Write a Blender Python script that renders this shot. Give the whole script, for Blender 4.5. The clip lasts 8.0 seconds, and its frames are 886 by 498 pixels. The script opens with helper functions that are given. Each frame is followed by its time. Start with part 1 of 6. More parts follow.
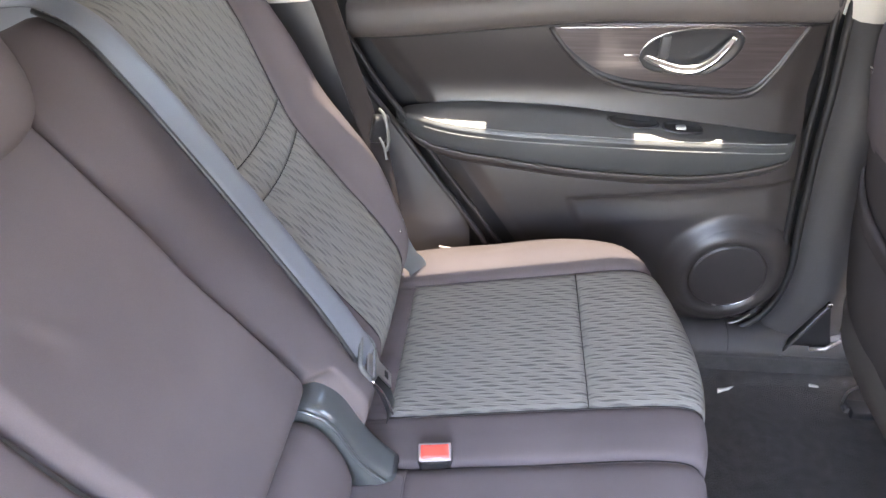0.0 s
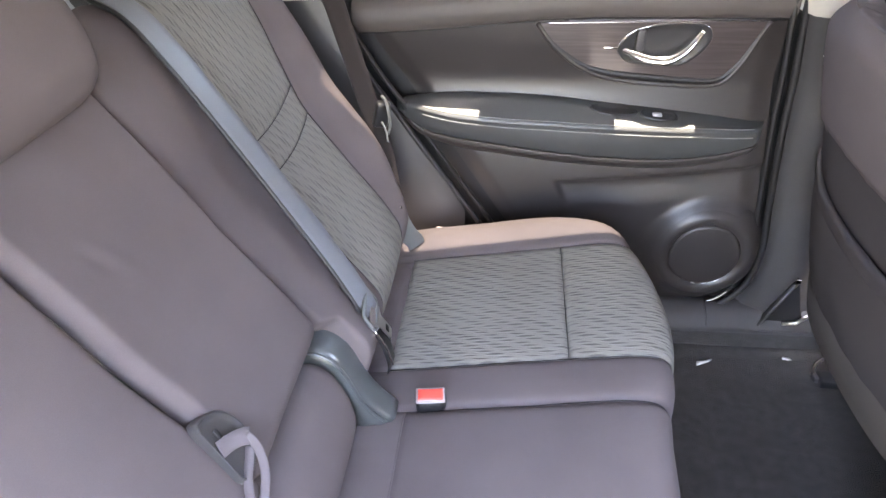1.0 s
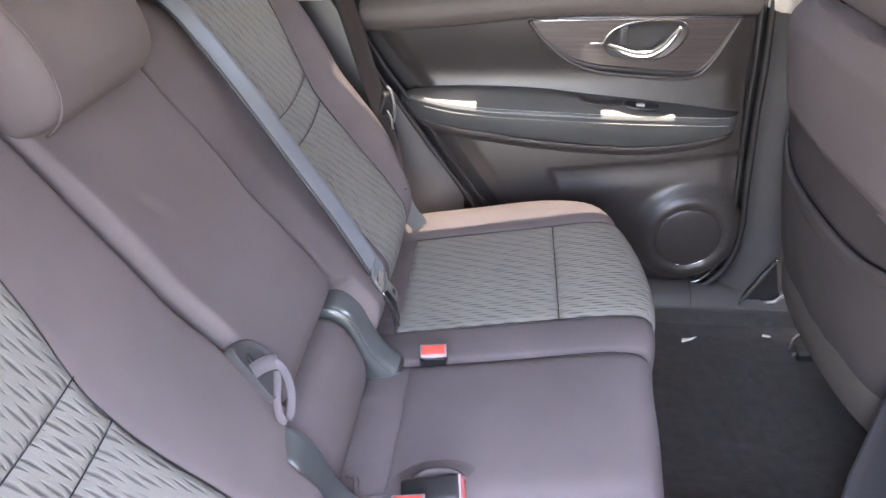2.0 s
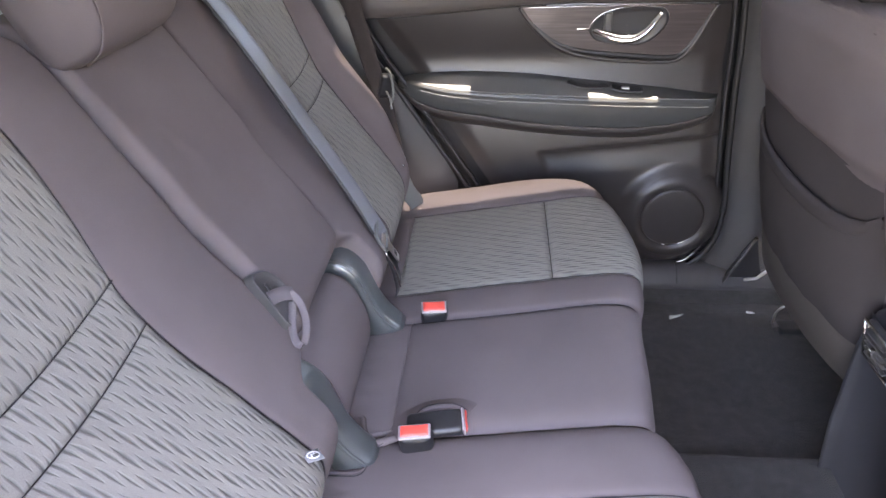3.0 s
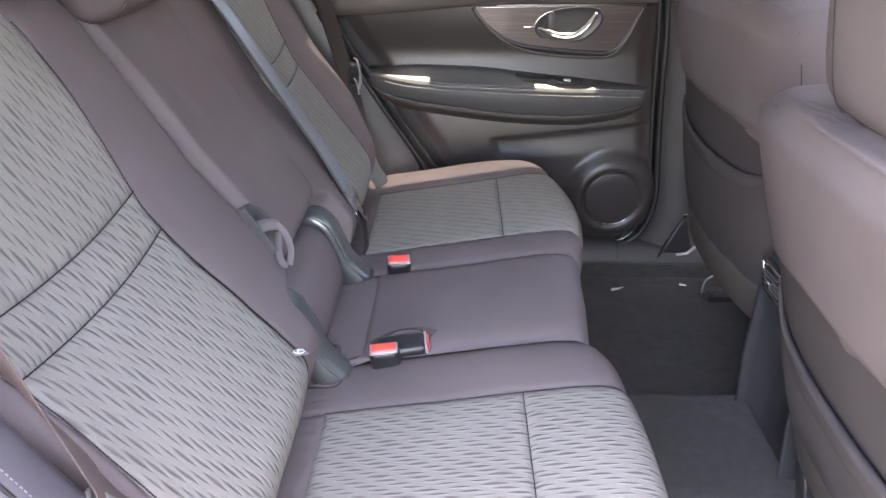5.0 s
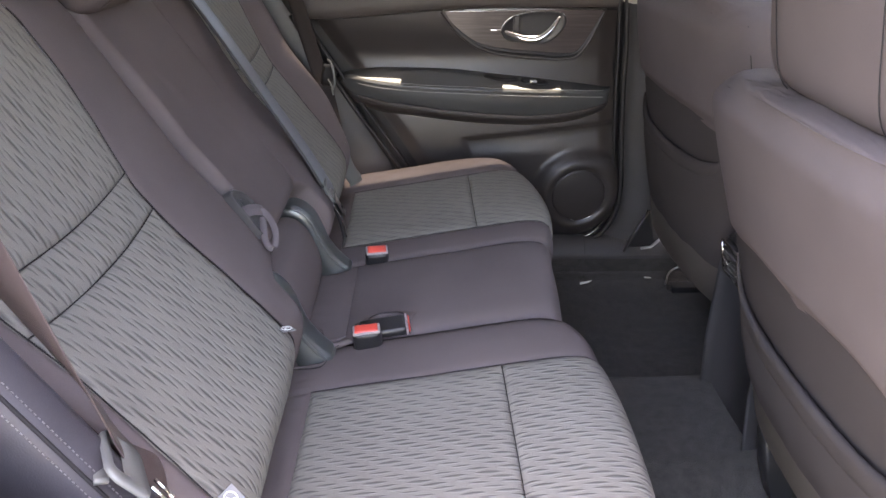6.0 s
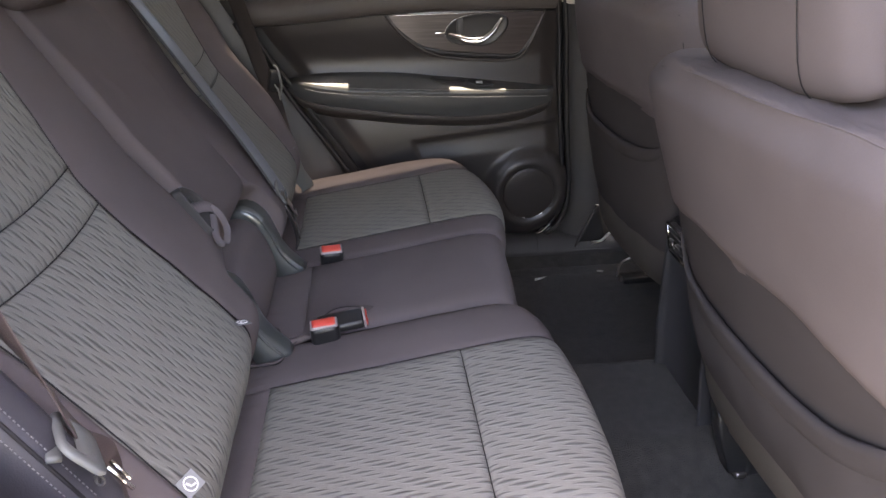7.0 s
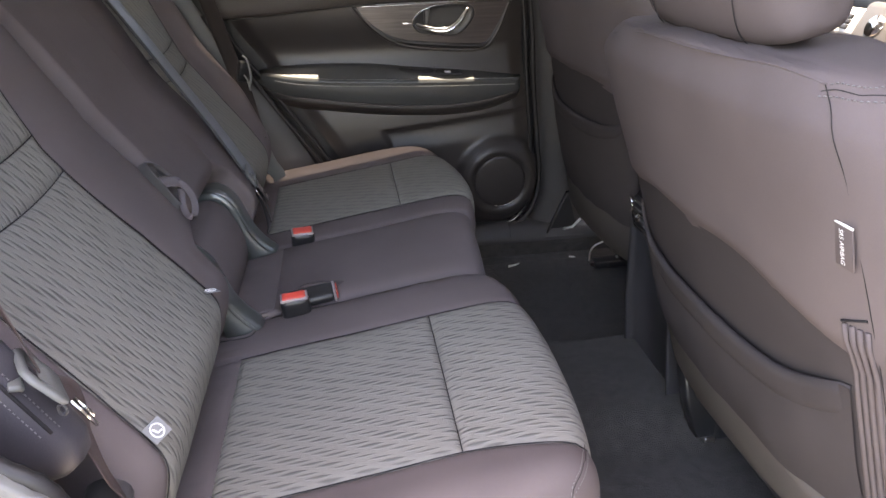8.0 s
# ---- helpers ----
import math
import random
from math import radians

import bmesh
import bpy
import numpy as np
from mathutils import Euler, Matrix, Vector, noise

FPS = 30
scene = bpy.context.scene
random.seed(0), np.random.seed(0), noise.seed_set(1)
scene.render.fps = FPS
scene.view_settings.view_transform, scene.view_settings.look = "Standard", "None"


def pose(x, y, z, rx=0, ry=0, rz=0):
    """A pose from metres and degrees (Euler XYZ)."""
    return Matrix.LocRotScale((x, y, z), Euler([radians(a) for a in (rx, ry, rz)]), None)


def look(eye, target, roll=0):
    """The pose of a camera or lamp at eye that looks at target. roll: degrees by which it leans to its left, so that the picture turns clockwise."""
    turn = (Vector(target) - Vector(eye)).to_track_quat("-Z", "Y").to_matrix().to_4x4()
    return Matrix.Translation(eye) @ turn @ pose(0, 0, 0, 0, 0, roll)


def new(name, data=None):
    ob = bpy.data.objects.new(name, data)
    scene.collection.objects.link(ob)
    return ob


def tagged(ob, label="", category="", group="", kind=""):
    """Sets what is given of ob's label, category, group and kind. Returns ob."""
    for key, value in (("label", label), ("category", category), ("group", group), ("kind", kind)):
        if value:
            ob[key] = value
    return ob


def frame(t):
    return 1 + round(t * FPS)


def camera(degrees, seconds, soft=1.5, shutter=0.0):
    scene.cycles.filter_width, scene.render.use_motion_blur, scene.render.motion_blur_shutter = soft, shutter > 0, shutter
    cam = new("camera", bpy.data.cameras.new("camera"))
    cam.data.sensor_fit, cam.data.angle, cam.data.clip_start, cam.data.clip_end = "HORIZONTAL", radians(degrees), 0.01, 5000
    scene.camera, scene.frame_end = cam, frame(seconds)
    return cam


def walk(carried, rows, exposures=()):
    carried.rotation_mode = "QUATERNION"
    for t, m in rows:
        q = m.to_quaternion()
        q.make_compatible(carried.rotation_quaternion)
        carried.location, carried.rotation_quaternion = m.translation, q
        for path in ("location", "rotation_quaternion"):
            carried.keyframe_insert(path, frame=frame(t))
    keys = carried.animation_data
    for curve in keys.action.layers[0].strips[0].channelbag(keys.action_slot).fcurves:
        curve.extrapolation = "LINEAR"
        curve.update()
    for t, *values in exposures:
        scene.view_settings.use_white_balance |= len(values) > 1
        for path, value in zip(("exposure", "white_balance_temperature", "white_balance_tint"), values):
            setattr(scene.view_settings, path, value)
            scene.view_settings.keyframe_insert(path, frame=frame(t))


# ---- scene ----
cam = camera(68.0, 8.0)
PATH = [
    (0, (-0.135, -0.414, 1.132), (-0.318, 1.184, -0.057), -1.6),
    (0.5, (-0.122, -0.48, 1.137), (-0.31, 1.128, -0.038), -1.7),
    (1, (-0.11, -0.549, 1.139), (-0.301, 1.071, -0.019), -1.7),
    (1.5, (-0.1, -0.618, 1.149), (-0.292, 1.017, 0.012), -1.8),
    (2.8, (-0.108, -0.786, 1.081), (-0.286, 0.897, 0.017), -2.0),
    (3, (-0.112, -0.806, 1.07), (-0.268, 0.89, 0.021), -1.6),
    (3.5, (-0.106, -0.859, 1.055), (-0.214, 0.854, 0.028), -1.0),
    (4, (-0.102, -0.916, 1.046), (-0.198, 0.806, 0.033), -0.8),
    (4.5, (-0.1, -0.968, 1.039), (-0.172, 0.764, 0.042), -0.4),
    (6, (-0.124, -1.082, 1.006), (-0.06, 0.685, 0.071), 0.5),
    (6.5, (-0.129, -1.103, 0.985), (0.003, 0.673, 0.075), 0.3),
    (7, (-0.122, -1.114, 0.968), (0.076, 0.668, 0.081), -0.3),
    (7.5, (-0.11, -1.138, 0.937), (0.129, 0.647, 0.067), -0.8),
    (8, (-0.104, -1.166, 0.915), (0.151, 0.623, 0.057), -1.0),
]
EXPOSURES = [(0.0, 5.81, 8600, 21), (1.7, 5.76, 8700, 23), (3.0, 5.31, 8700, 25), (4.5, 5.21, 8900, 24), (6.0, 4.51, 9300, 24), (6.5, 4.06, 9500, 24), (8.0, 4.06, 9500, 22)]
walk(cam, [(t, look(eye, target, roll)) for t, eye, target, roll in PATH], EXPOSURES)

# ---- world and sun ----
SUN_UP, SUN_TURN = 86.5, 0.0          # degrees above the horizon; the sun stands over the far side (+y)
world = bpy.data.worlds.new("sky")
scene.world = world
world.use_nodes = True
wn = world.node_tree.nodes
sky = wn.new("ShaderNodeTexSky")
sky.sky_type, sky.sun_disc = "NISHITA", False
sky.sun_elevation, sky.sun_rotation = radians(SUN_UP), radians(SUN_TURN)
wn["Background"].inputs["Strength"].default_value = 0.15
world.node_tree.links.new(sky.outputs["Color"], wn["Background"].inputs["Color"])
sun_data = bpy.data.lights.new("sun", "SUN")
sun_data.energy, sun_data.angle, sun_data.color = 4.5, radians(0.53), (1.0, 0.975, 0.93)
sun = new("sun", sun_data)
sun.matrix_world = look((0.0, math.cos(radians(SUN_UP)) * 8, math.sin(radians(SUN_UP)) * 8), (0, 0, 0))


# ---- materials ----
def ramp(nodes, stops):
    r = nodes.new("ShaderNodeValToRGB")
    while len(r.color_ramp.elements) < len(stops):
        r.color_ramp.elements.new(0.5)
    for el, (p, c) in zip(r.color_ramp.elements, stops):
        el.position, el.color = p, (*c, 1)
    return r


def material(name, color, rough=0.6, metal=0.0, grain=400.0, bump=0.15, vary=0.18, coarse=9.0, sheen=0.0, coat=0.0, spec=0.5, depth=0.001):
    """A surface with fine grain, a coarse change of tone and a fine relief."""
    m = bpy.data.materials.new(name)
    m.use_nodes = True
    n, k = m.node_tree.nodes, m.node_tree.links.new
    b = n["Principled BSDF"]
    co = n.new("ShaderNodeTexCoord").outputs["Object"]
    fine, wide = n.new("ShaderNodeTexNoise"), n.new("ShaderNodeTexNoise")
    fine.inputs["Scale"].default_value, fine.inputs["Detail"].default_value = grain, 3
    wide.inputs["Scale"].default_value, wide.inputs["Detail"].default_value = coarse, 5
    k(co, fine.inputs["Vector"])
    k(co, wide.inputs["Vector"])
    mix = n.new("ShaderNodeMath")
    mix.operation = "MULTIPLY_ADD"
    k(fine.outputs["Fac"], mix.inputs[0])
    mix.inputs[1].default_value = 0.5
    k(wide.outputs["Fac"], mix.inputs[2])
    dark = tuple(c * (1 - vary) for c in color)
    light = tuple(min(1, c * (1 + vary)) for c in color)
    r = ramp(n, [(0.45, dark), (1.05, light)])
    k(mix.outputs[0], r.inputs["Fac"])
    k(r.outputs["Color"], b.inputs["Base Color"])
    rr = n.new("ShaderNodeMapRange")
    rr.inputs["To Min"].default_value, rr.inputs["To Max"].default_value = rough * 0.85, min(1, rough * 1.15)
    k(wide.outputs["Fac"], rr.inputs["Value"])
    k(rr.outputs["Result"], b.inputs["Roughness"])
    bp = n.new("ShaderNodeBump")
    bp.inputs["Strength"].default_value, bp.inputs["Distance"].default_value = bump, depth
    k(fine.outputs["Fac"], bp.inputs["Height"])
    k(bp.outputs["Normal"], b.inputs["Normal"])
    b.inputs["Metallic"].default_value = metal
    b.inputs["Specular IOR Level"].default_value = spec
    b.inputs["Sheen Weight"].default_value, b.inputs["Sheen Roughness"].default_value = sheen, 0.5
    b.inputs["Coat Weight"].default_value, b.inputs["Coat Roughness"].default_value = coat, 0.08
    return m


def dash_fabric(name, base, dash):
    """Grey woven cloth with staggered, lens-shaped dark dashes that run along u (metres)."""
    m = bpy.data.materials.new(name)
    m.use_nodes = True
    n, k = m.node_tree.nodes, m.node_tree.links.new
    b = n["Principled BSDF"]
    co = n.new("ShaderNodeTexCoord").outputs["UV"]

    def mth(op, a, c=None, d=None):
        q = n.new("ShaderNodeMath")
        q.operation = op
        for i, v in enumerate((a, c, d)):
            if v is None:
                continue
            if isinstance(v, (int, float)):
                q.inputs[i].default_value = v
            else:
                k(v, q.inputs[i])
        return q.outputs[0]

    wob = n.new("ShaderNodeTexNoise")
    wob.inputs["Scale"].default_value, wob.inputs["Detail"].default_value = 22, 2
    k(co, wob.inputs["Vector"])
    sep = n.new("ShaderNodeSeparateXYZ")
    k(co, sep.inputs[0])
    u, v = sep.outputs[0], sep.outputs[1]
    w = mth("SUBTRACT", wob.outputs["Fac"], 0.5)
    v2 = mth("ADD", v, mth("MULTIPLY", w, 0.0035))
    # rows across the dashes; every row is shifted along by its own amount
    row_h, cell = 0.0078, 0.045
    row = mth("FLOOR", mth("DIVIDE", v2, row_h))
    rv = mth("SUBTRACT", mth("FRACT", mth("DIVIDE", v2, row_h)), 0.5)
    hash_ = mth("FRACT", mth("MULTIPLY", mth("SINE", mth("MULTIPLY", row, 12.9898)), 437.5453))
    shift = mth("ADD", mth("MULTIPLY", row, 0.37), mth("MULTIPLY", hash_, 0.16))
    uu = mth("ADD", mth("DIVIDE", mth("ADD", u, mth("MULTIPLY", w, 0.006)), cell), shift)
    cu = mth("SUBTRACT", mth("FRACT", uu), 0.5)
    cellid = mth("FLOOR", uu)
    h2 = mth("FRACT", mth("MULTIPLY", mth("SINE", mth("ADD", mth("MULTIPLY", cellid, 78.233), mth("MULTIPLY", row, 3.77))), 9631.2))
    # a lens: narrow at both ends, tilted a little
    tilt = mth("ADD", rv, mth("MULTIPLY", cu, 0.16))
    width = mth("MULTIPLY_ADD", h2, 0.18, 0.13)
    lens = mth("SUBTRACT", width, mth("ADD", mth("ABSOLUTE", tilt), mth("MULTIPLY", mth("MULTIPLY", cu, cu), 2.3)))
    soft = n.new("ShaderNodeMapRange")
    soft.interpolation_type = "SMOOTHSTEP"
    soft.inputs["From Min"].default_value, soft.inputs["From Max"].default_value = -0.20, 0.26
    k(lens, soft.inputs["Value"])
    # wear: the dashes stand out less on some stretches
    wide = n.new("ShaderNodeTexNoise")
    wide.inputs["Scale"].default_value, wide.inputs["Detail"].default_value = 5, 3
    k(co, wide.inputs["Vector"])
    fac = mth("MULTIPLY", soft.outputs["Result"], mth("MULTIPLY_ADD", wide.outputs["Fac"], 0.6, 0.58))
    thread = n.new("ShaderNodeTexNoise")
    thread.inputs["Scale"].default_value, thread.inputs["Detail"].default_value = 900, 2
    k(co, thread.inputs["Vector"])
    tone = mth("MULTIPLY_ADD", thread.outputs["Fac"], 0.5, 0.75)
    mixc = n.new("ShaderNodeMix")
    mixc.data_type = "RGBA"
    mixc.inputs["A"].default_value, mixc.inputs["B"].default_value = (*base, 1), (*dash, 1)
    k(fac, mixc.inputs["Factor"])
    mul = n.new("ShaderNodeVectorMath")
    mul.operation = "SCALE"
    k(mixc.outputs["Result"], mul.inputs[0])
    k(tone, mul.inputs["Scale"])
    k(mul.outputs[0], b.inputs["Base Color"])
    height = mth("ADD", mth("MULTIPLY", soft.outputs["Result"], -1.0), mth("MULTIPLY", thread.outputs["Fac"], 0.35))
    bp = n.new("ShaderNodeBump")
    bp.inputs["Strength"].default_value, bp.inputs["Distance"].default_value = 0.7, 0.0018
    k(height, bp.inputs["Height"])
    k(bp.outputs["Normal"], b.inputs["Normal"])
    b.inputs["Roughness"].default_value = 0.78
    b.inputs["Sheen Weight"].default_value, b.inputs["Sheen Roughness"].default_value = 0.02, 0.45
    b.inputs["Specular IOR Level"].default_value = 0.2
    return m


def brushed_trim(name):
    """Brown decorative film with long streaks under clear gloss."""
    m = material(name, (0.10, 0.075, 0.068), 0.34, coat=0.6, vary=0.1)
    n, k = m.node_tree.nodes, m.node_tree.links.new
    co = n.new("ShaderNodeTexCoord").outputs["Object"]
    mp = n.new("ShaderNodeMapping")
    mp.inputs["Scale"].default_value = (5, 60, 120)
    tx = n.new("ShaderNodeTexNoise")
    tx.inputs["Scale"].default_value, tx.inputs["Detail"].default_value = 1.6, 6
    k(co, mp.inputs["Vector"])
    k(mp.outputs["Vector"], tx.inputs["Vector"])
    r = ramp(n, [(0.30, (0.034, 0.024, 0.023)), (0.52, (0.050, 0.037, 0.036)), (0.72, (0.076, 0.059, 0.058))])
    k(tx.outputs["Fac"], r.inputs["Fac"])
    k(r.outputs["Color"], n["Principled BSDF"].inputs["Base Color"])
    return m


def glass(name, tint):
    m = bpy.data.materials.new(name)
    m.use_nodes = True
    n, k = m.node_tree.nodes, m.node_tree.links.new
    tr, gl, mx, fr = n.new("ShaderNodeBsdfTransparent"), n.new("ShaderNodeBsdfGlossy"), n.new("ShaderNodeMixShader"), n.new("ShaderNodeFresnel")
    tr.inputs["Color"].default_value = (*tint, 1)
    gl.inputs["Roughness"].default_value = 0.02
    fr.inputs["IOR"].default_value = 1.5
    k(fr.outputs[0], mx.inputs[0])
    k(tr.outputs[0], mx.inputs[1])
    k(gl.outputs[0], mx.inputs[2])
    k(mx.outputs[0], n["Material Output"].inputs["Surface"])
    return m


KNIT = material("plain_knit", (0.132, 0.109, 0.110), 0.85, grain=1400, bump=0.35, vary=0.14, coarse=6, spec=0.1, depth=0.0006)
DASH = dash_fabric("dashed_cloth", (0.224, 0.213, 0.191), (0.122, 0.119, 0.111))
SEAM = material("seam_thread", (0.014, 0.012, 0.014), 0.8, grain=900, vary=0.2)
STITCH = material("stitch_thread", (0.17, 0.162, 0.165), 0.7, grain=900, vary=0.15)
LEATHER = material("dark_leatherette", (0.056, 0.052, 0.061), 0.42, grain=700, bump=0.35, vary=0.15, depth=0.0006)
DOOR = material("door_plastic", (0.039, 0.033, 0.032), 0.37, grain=1100, bump=0.3, vary=0.1, depth=0.0005)
SILLTRIM = material("soft_sill_plastic", (0.077, 0.064, 0.060), 0.55, grain=1000, bump=0.3, vary=0.1, depth=0.0005)
PLAST = material("grey_plastic", (0.056, 0.053, 0.054), 0.42, grain=1000, bump=0.25, vary=0.1, depth=0.0005)
ARMPAD = material("padded_leatherette", (0.052, 0.053, 0.053), 0.40, grain=700, bump=0.35, vary=0.12, depth=0.0006)
BRACKET = material("satin_grey_plastic", (0.135, 0.150, 0.150), 0.30, metal=0.5, coat=0.3, grain=800, bump=0.12, vary=0.08, depth=0.0004)
BLACKP = material("black_plastic", (0.018, 0.018, 0.02), 0.4, grain=900, bump=0.2, depth=0.0005)
CONSOLE = material("blue_black_plastic", (0.034, 0.034, 0.040), 0.5, grain=900, bump=0.2, vary=0.1, depth=0.0005)
RUBBER = material("black_rubber", (0.014, 0.013, 0.014), 0.5, grain=500, bump=0.2)
CHROME = material("chrome", (0.82, 0.81, 0.79), 0.1, metal=1.0, grain=200, bump=0.02, vary=0.04)
STEEL = material("brushed_steel", (0.62, 0.61, 0.6), 0.28, metal=1.0, grain=600, bump=0.06, vary=0.1)
SILVER = material("silver_paint", (0.55, 0.56, 0.57), 0.3, metal=0.4, grain=500, bump=0.05, vary=0.06)
CARPET = material("dark_carpet", (0.038, 0.034, 0.032), 0.95, grain=420, bump=1.0, vary=0.55, coarse=45, sheen=0.15, depth=0.004)
WEB = material("grey_webbing", (0.175, 0.186, 0.204), 0.42, grain=1500, bump=0.25, vary=0.08, depth=0.0004)
WEBDARK = material("dark_webbing", (0.030, 0.025, 0.025), 0.85, grain=1500, bump=0.3, vary=0.1, depth=0.0004, spec=0.1)
WEBBROWN = material("brown_webbing", (0.092, 0.066, 0.062), 0.45, grain=1500, bump=0.3, vary=0.1, depth=0.0004)
RED = material("red_plastic", (0.74, 0.082, 0.06), 0.35, grain=600, bump=0.08, vary=0.08)
ARMSTITCH = material("grey_stitch_thread", (0.30, 0.295, 0.28), 0.7, grain=900, vary=0.15)
STRAP = material("lilac_strap", (0.128, 0.110, 0.117), 0.75, grain=1500, bump=0.3, vary=0.1, depth=0.0004)
FRAMEGREY = material("pale_grey_plastic", (0.15, 0.155, 0.15), 0.45, grain=900, bump=0.2, vary=0.08, depth=0.0005)
RIMGREY = material("pinkish_grey_plastic", (0.34, 0.29, 0.29), 0.4, grain=900, bump=0.1, vary=0.06)
WHITE = material("white_print", (0.78, 0.77, 0.76), 0.6, grain=600, bump=0.05, vary=0.05)
TAGCLOTH = material("grey_tag_cloth", (0.23, 0.23, 0.235), 0.8, grain=1200, bump=0.3, vary=0.1, depth=0.0005)
# darkened cloth: carries the shade low on the front seat backs
SHADEDCLOTH = material("shaded_pocket_cloth", (0.060, 0.052, 0.053), 0.85, grain=1300, bump=0.35, vary=0.12, spec=0.12, depth=0.0006)
CREAM = material("beige_plastic", (0.62, 0.58, 0.51), 0.6, grain=900, bump=0.2, vary=0.06, depth=0.0005)
HEADLINER = material("beige_headliner", (0.52, 0.52, 0.51), 0.9, grain=700, bump=0.3, vary=0.06)
TAN = material("worn_seat_edging", (0.092, 0.079, 0.070), 0.55, grain=700, bump=0.3, vary=0.12, depth=0.0005)
WOODY = brushed_trim("brown_trim_film")
PAINT = material("car_paint", (0.42, 0.43, 0.44), 0.3, metal=0.3, coat=1.0, grain=900, bump=0.02, vary=0.04)
GROUND = material("dark_asphalt", (0.028, 0.028, 0.029), 0.9, grain=60, bump=0.5, vary=0.25, coarse=1.2, depth=0.004)
PAPER = material("paper", (0.75, 0.74, 0.7), 0.8, grain=300, bump=0.05, vary=0.05)
GLASS = glass("clear_glass", (0.70, 0.73, 0.71))
# unseen panes, tinted this deep to cut light from behind
DARKGLASS = glass("dark_glass", (0.045, 0.045, 0.045))
PRIVACY = glass("privacy_glass", (0.31, 0.35, 0.36))
SUNDIM = glass("sun_dimming_glass", (0.16, 0.16, 0.16))
JAMBPAINT = material("door_jamb_paint", (0.15, 0.155, 0.15), 0.4, coat=0.3, grain=900, bump=0.02, vary=0.04)


# ---- building helpers ----
def mesh_object(name, bm, mat, smooth=True):
    me = bpy.data.meshes.new(name)
    bm.normal_update()
    bm.to_mesh(me)
    bm.free()
    me.materials.append(mat)
    if smooth:
        for p in me.polygons:
            p.use_smooth = True
    return new(name, me)


def part(name, bm, mat, parent, label="", smooth=True):
    ob = mesh_object(name, bm, mat, smooth)
    ob.parent = parent
    return tagged(ob, label=label)


def thing(name, at, label, category, group="", kind=""):
    ob = new(name)
    ob.empty_display_size = 0.05
    return tagged(ob, label=label, category=category, group=group, kind=kind)


def lerp_table(table):
    """A function that goes smoothly through the (x, y) pairs given."""
    xs, ys = [p[0] for p in table], [p[1] for p in table]

    def f(x):
        if x <= xs[0]:
            return ys[0]
        if x >= xs[-1]:
            return ys[-1]
        i = max(j for j in range(len(xs) - 1) if xs[j] <= x)
        t = (x - xs[i]) / (xs[i + 1] - xs[i])
        m0 = (ys[i + 1] - ys[i - 1]) / (xs[i + 1] - xs[i - 1]) if i > 0 else (ys[1] - ys[0]) / (xs[1] - xs[0])
        m1 = (ys[i + 2] - ys[i]) / (xs[i + 2] - xs[i]) if i + 2 < len(xs) else (ys[-1] - ys[-2]) / (xs[-1] - xs[-2])
        h = xs[i + 1] - xs[i]
        return (2 * t**3 - 3 * t**2 + 1) * ys[i] + (t**3 - 2 * t**2 + t) * h * m0 + (3 * t**2 - 2 * t**3) * ys[i + 1] + (t**3 - t**2) * h * m1
    return f


def spline(points, n):
    """n + 1 points on a Catmull-Rom curve through the points, evenly spaced along it."""
    P = [Vector(p) for p in points]
    P = [2 * P[0] - P[1]] + P + [2 * P[-1] - P[-2]]
    out = []
    for i in range(1, len(P) - 2):
        a, b, c, d = P[i - 1:i + 3]
        for j in range(12):
            t = j / 12
            out.append(0.5 * (2 * b + (c - a) * t + (2 * a - 5 * b + 4 * c - d) * t * t + (3 * b - a - 3 * c + d) * t**3))
    out.append(P[-2])
    ln = [0.0]
    for a, b in zip(out, out[1:]):
        ln.append(ln[-1] + (b - a).length)
    res, j = [], 0
    for i in range(n + 1):
        s = ln[-1] * i / n
        while j < len(ln) - 2 and ln[j + 1] < s:
            j += 1
        f = (s - ln[j]) / max(1e-9, ln[j + 1] - ln[j])
        res.append(out[j].lerp(out[j + 1], min(1, max(0, f))))
    return res


def grid_mesh(rows, uvs=None, close=False):
    """A bmesh of quads over rows of points."""
    bm = bmesh.new()
    vs = [[bm.verts.new(p) for p in r] for r in rows]
    lay = bm.loops.layers.uv.new("UVMap") if uvs else None
    for i in range(len(vs) - 1):
        m = len(vs[i])
        for j in range(m if close else m - 1):
            j2 = (j + 1) % m
            try:
                f = bm.faces.new((vs[i][j], vs[i][j2], vs[i + 1][j2], vs[i + 1][j]))
            except ValueError:
                continue
            if lay:
                for lp, (a, b) in zip(f.loops, ((i, j), (i, j2), (i + 1, j2), (i + 1, j))):
                    lp[lay].uv = uvs[a][b]
    return bm


def cap_ends(bm, count):
    """Closes the first and last ring of a closed grid of that many points a ring."""
    bm.verts.ensure_lookup_table()
    n = len(bm.verts)
    bm.faces.new([bm.verts[i] for i in range(count)][::-1])
    bm.faces.new([bm.verts[n - count + i] for i in range(count)])
    return bm


def tube(path, radius, sides=10, flat=1.0):
    """A round (or flattened) bar along the points; radius may be a list."""
    pts = [Vector(p) for p in path]
    rows, up = [], None
    for i, p in enumerate(pts):
        d = (pts[min(i + 1, len(pts) - 1)] - pts[max(i - 1, 0)]).normalized()
        if up is None:
            up = d.orthogonal().normalized()
        up = (up - d * up.dot(d)).normalized()
        side = d.cross(up)
        r = radius[i] if isinstance(radius, (list, tuple)) else radius
        rows.append([p + (up * math.cos(a) + side * math.sin(a) * flat) * r for a in (math.tau * k / sides for k in range(sides))])
    return cap_ends(grid_mesh(rows, close=True), sides)


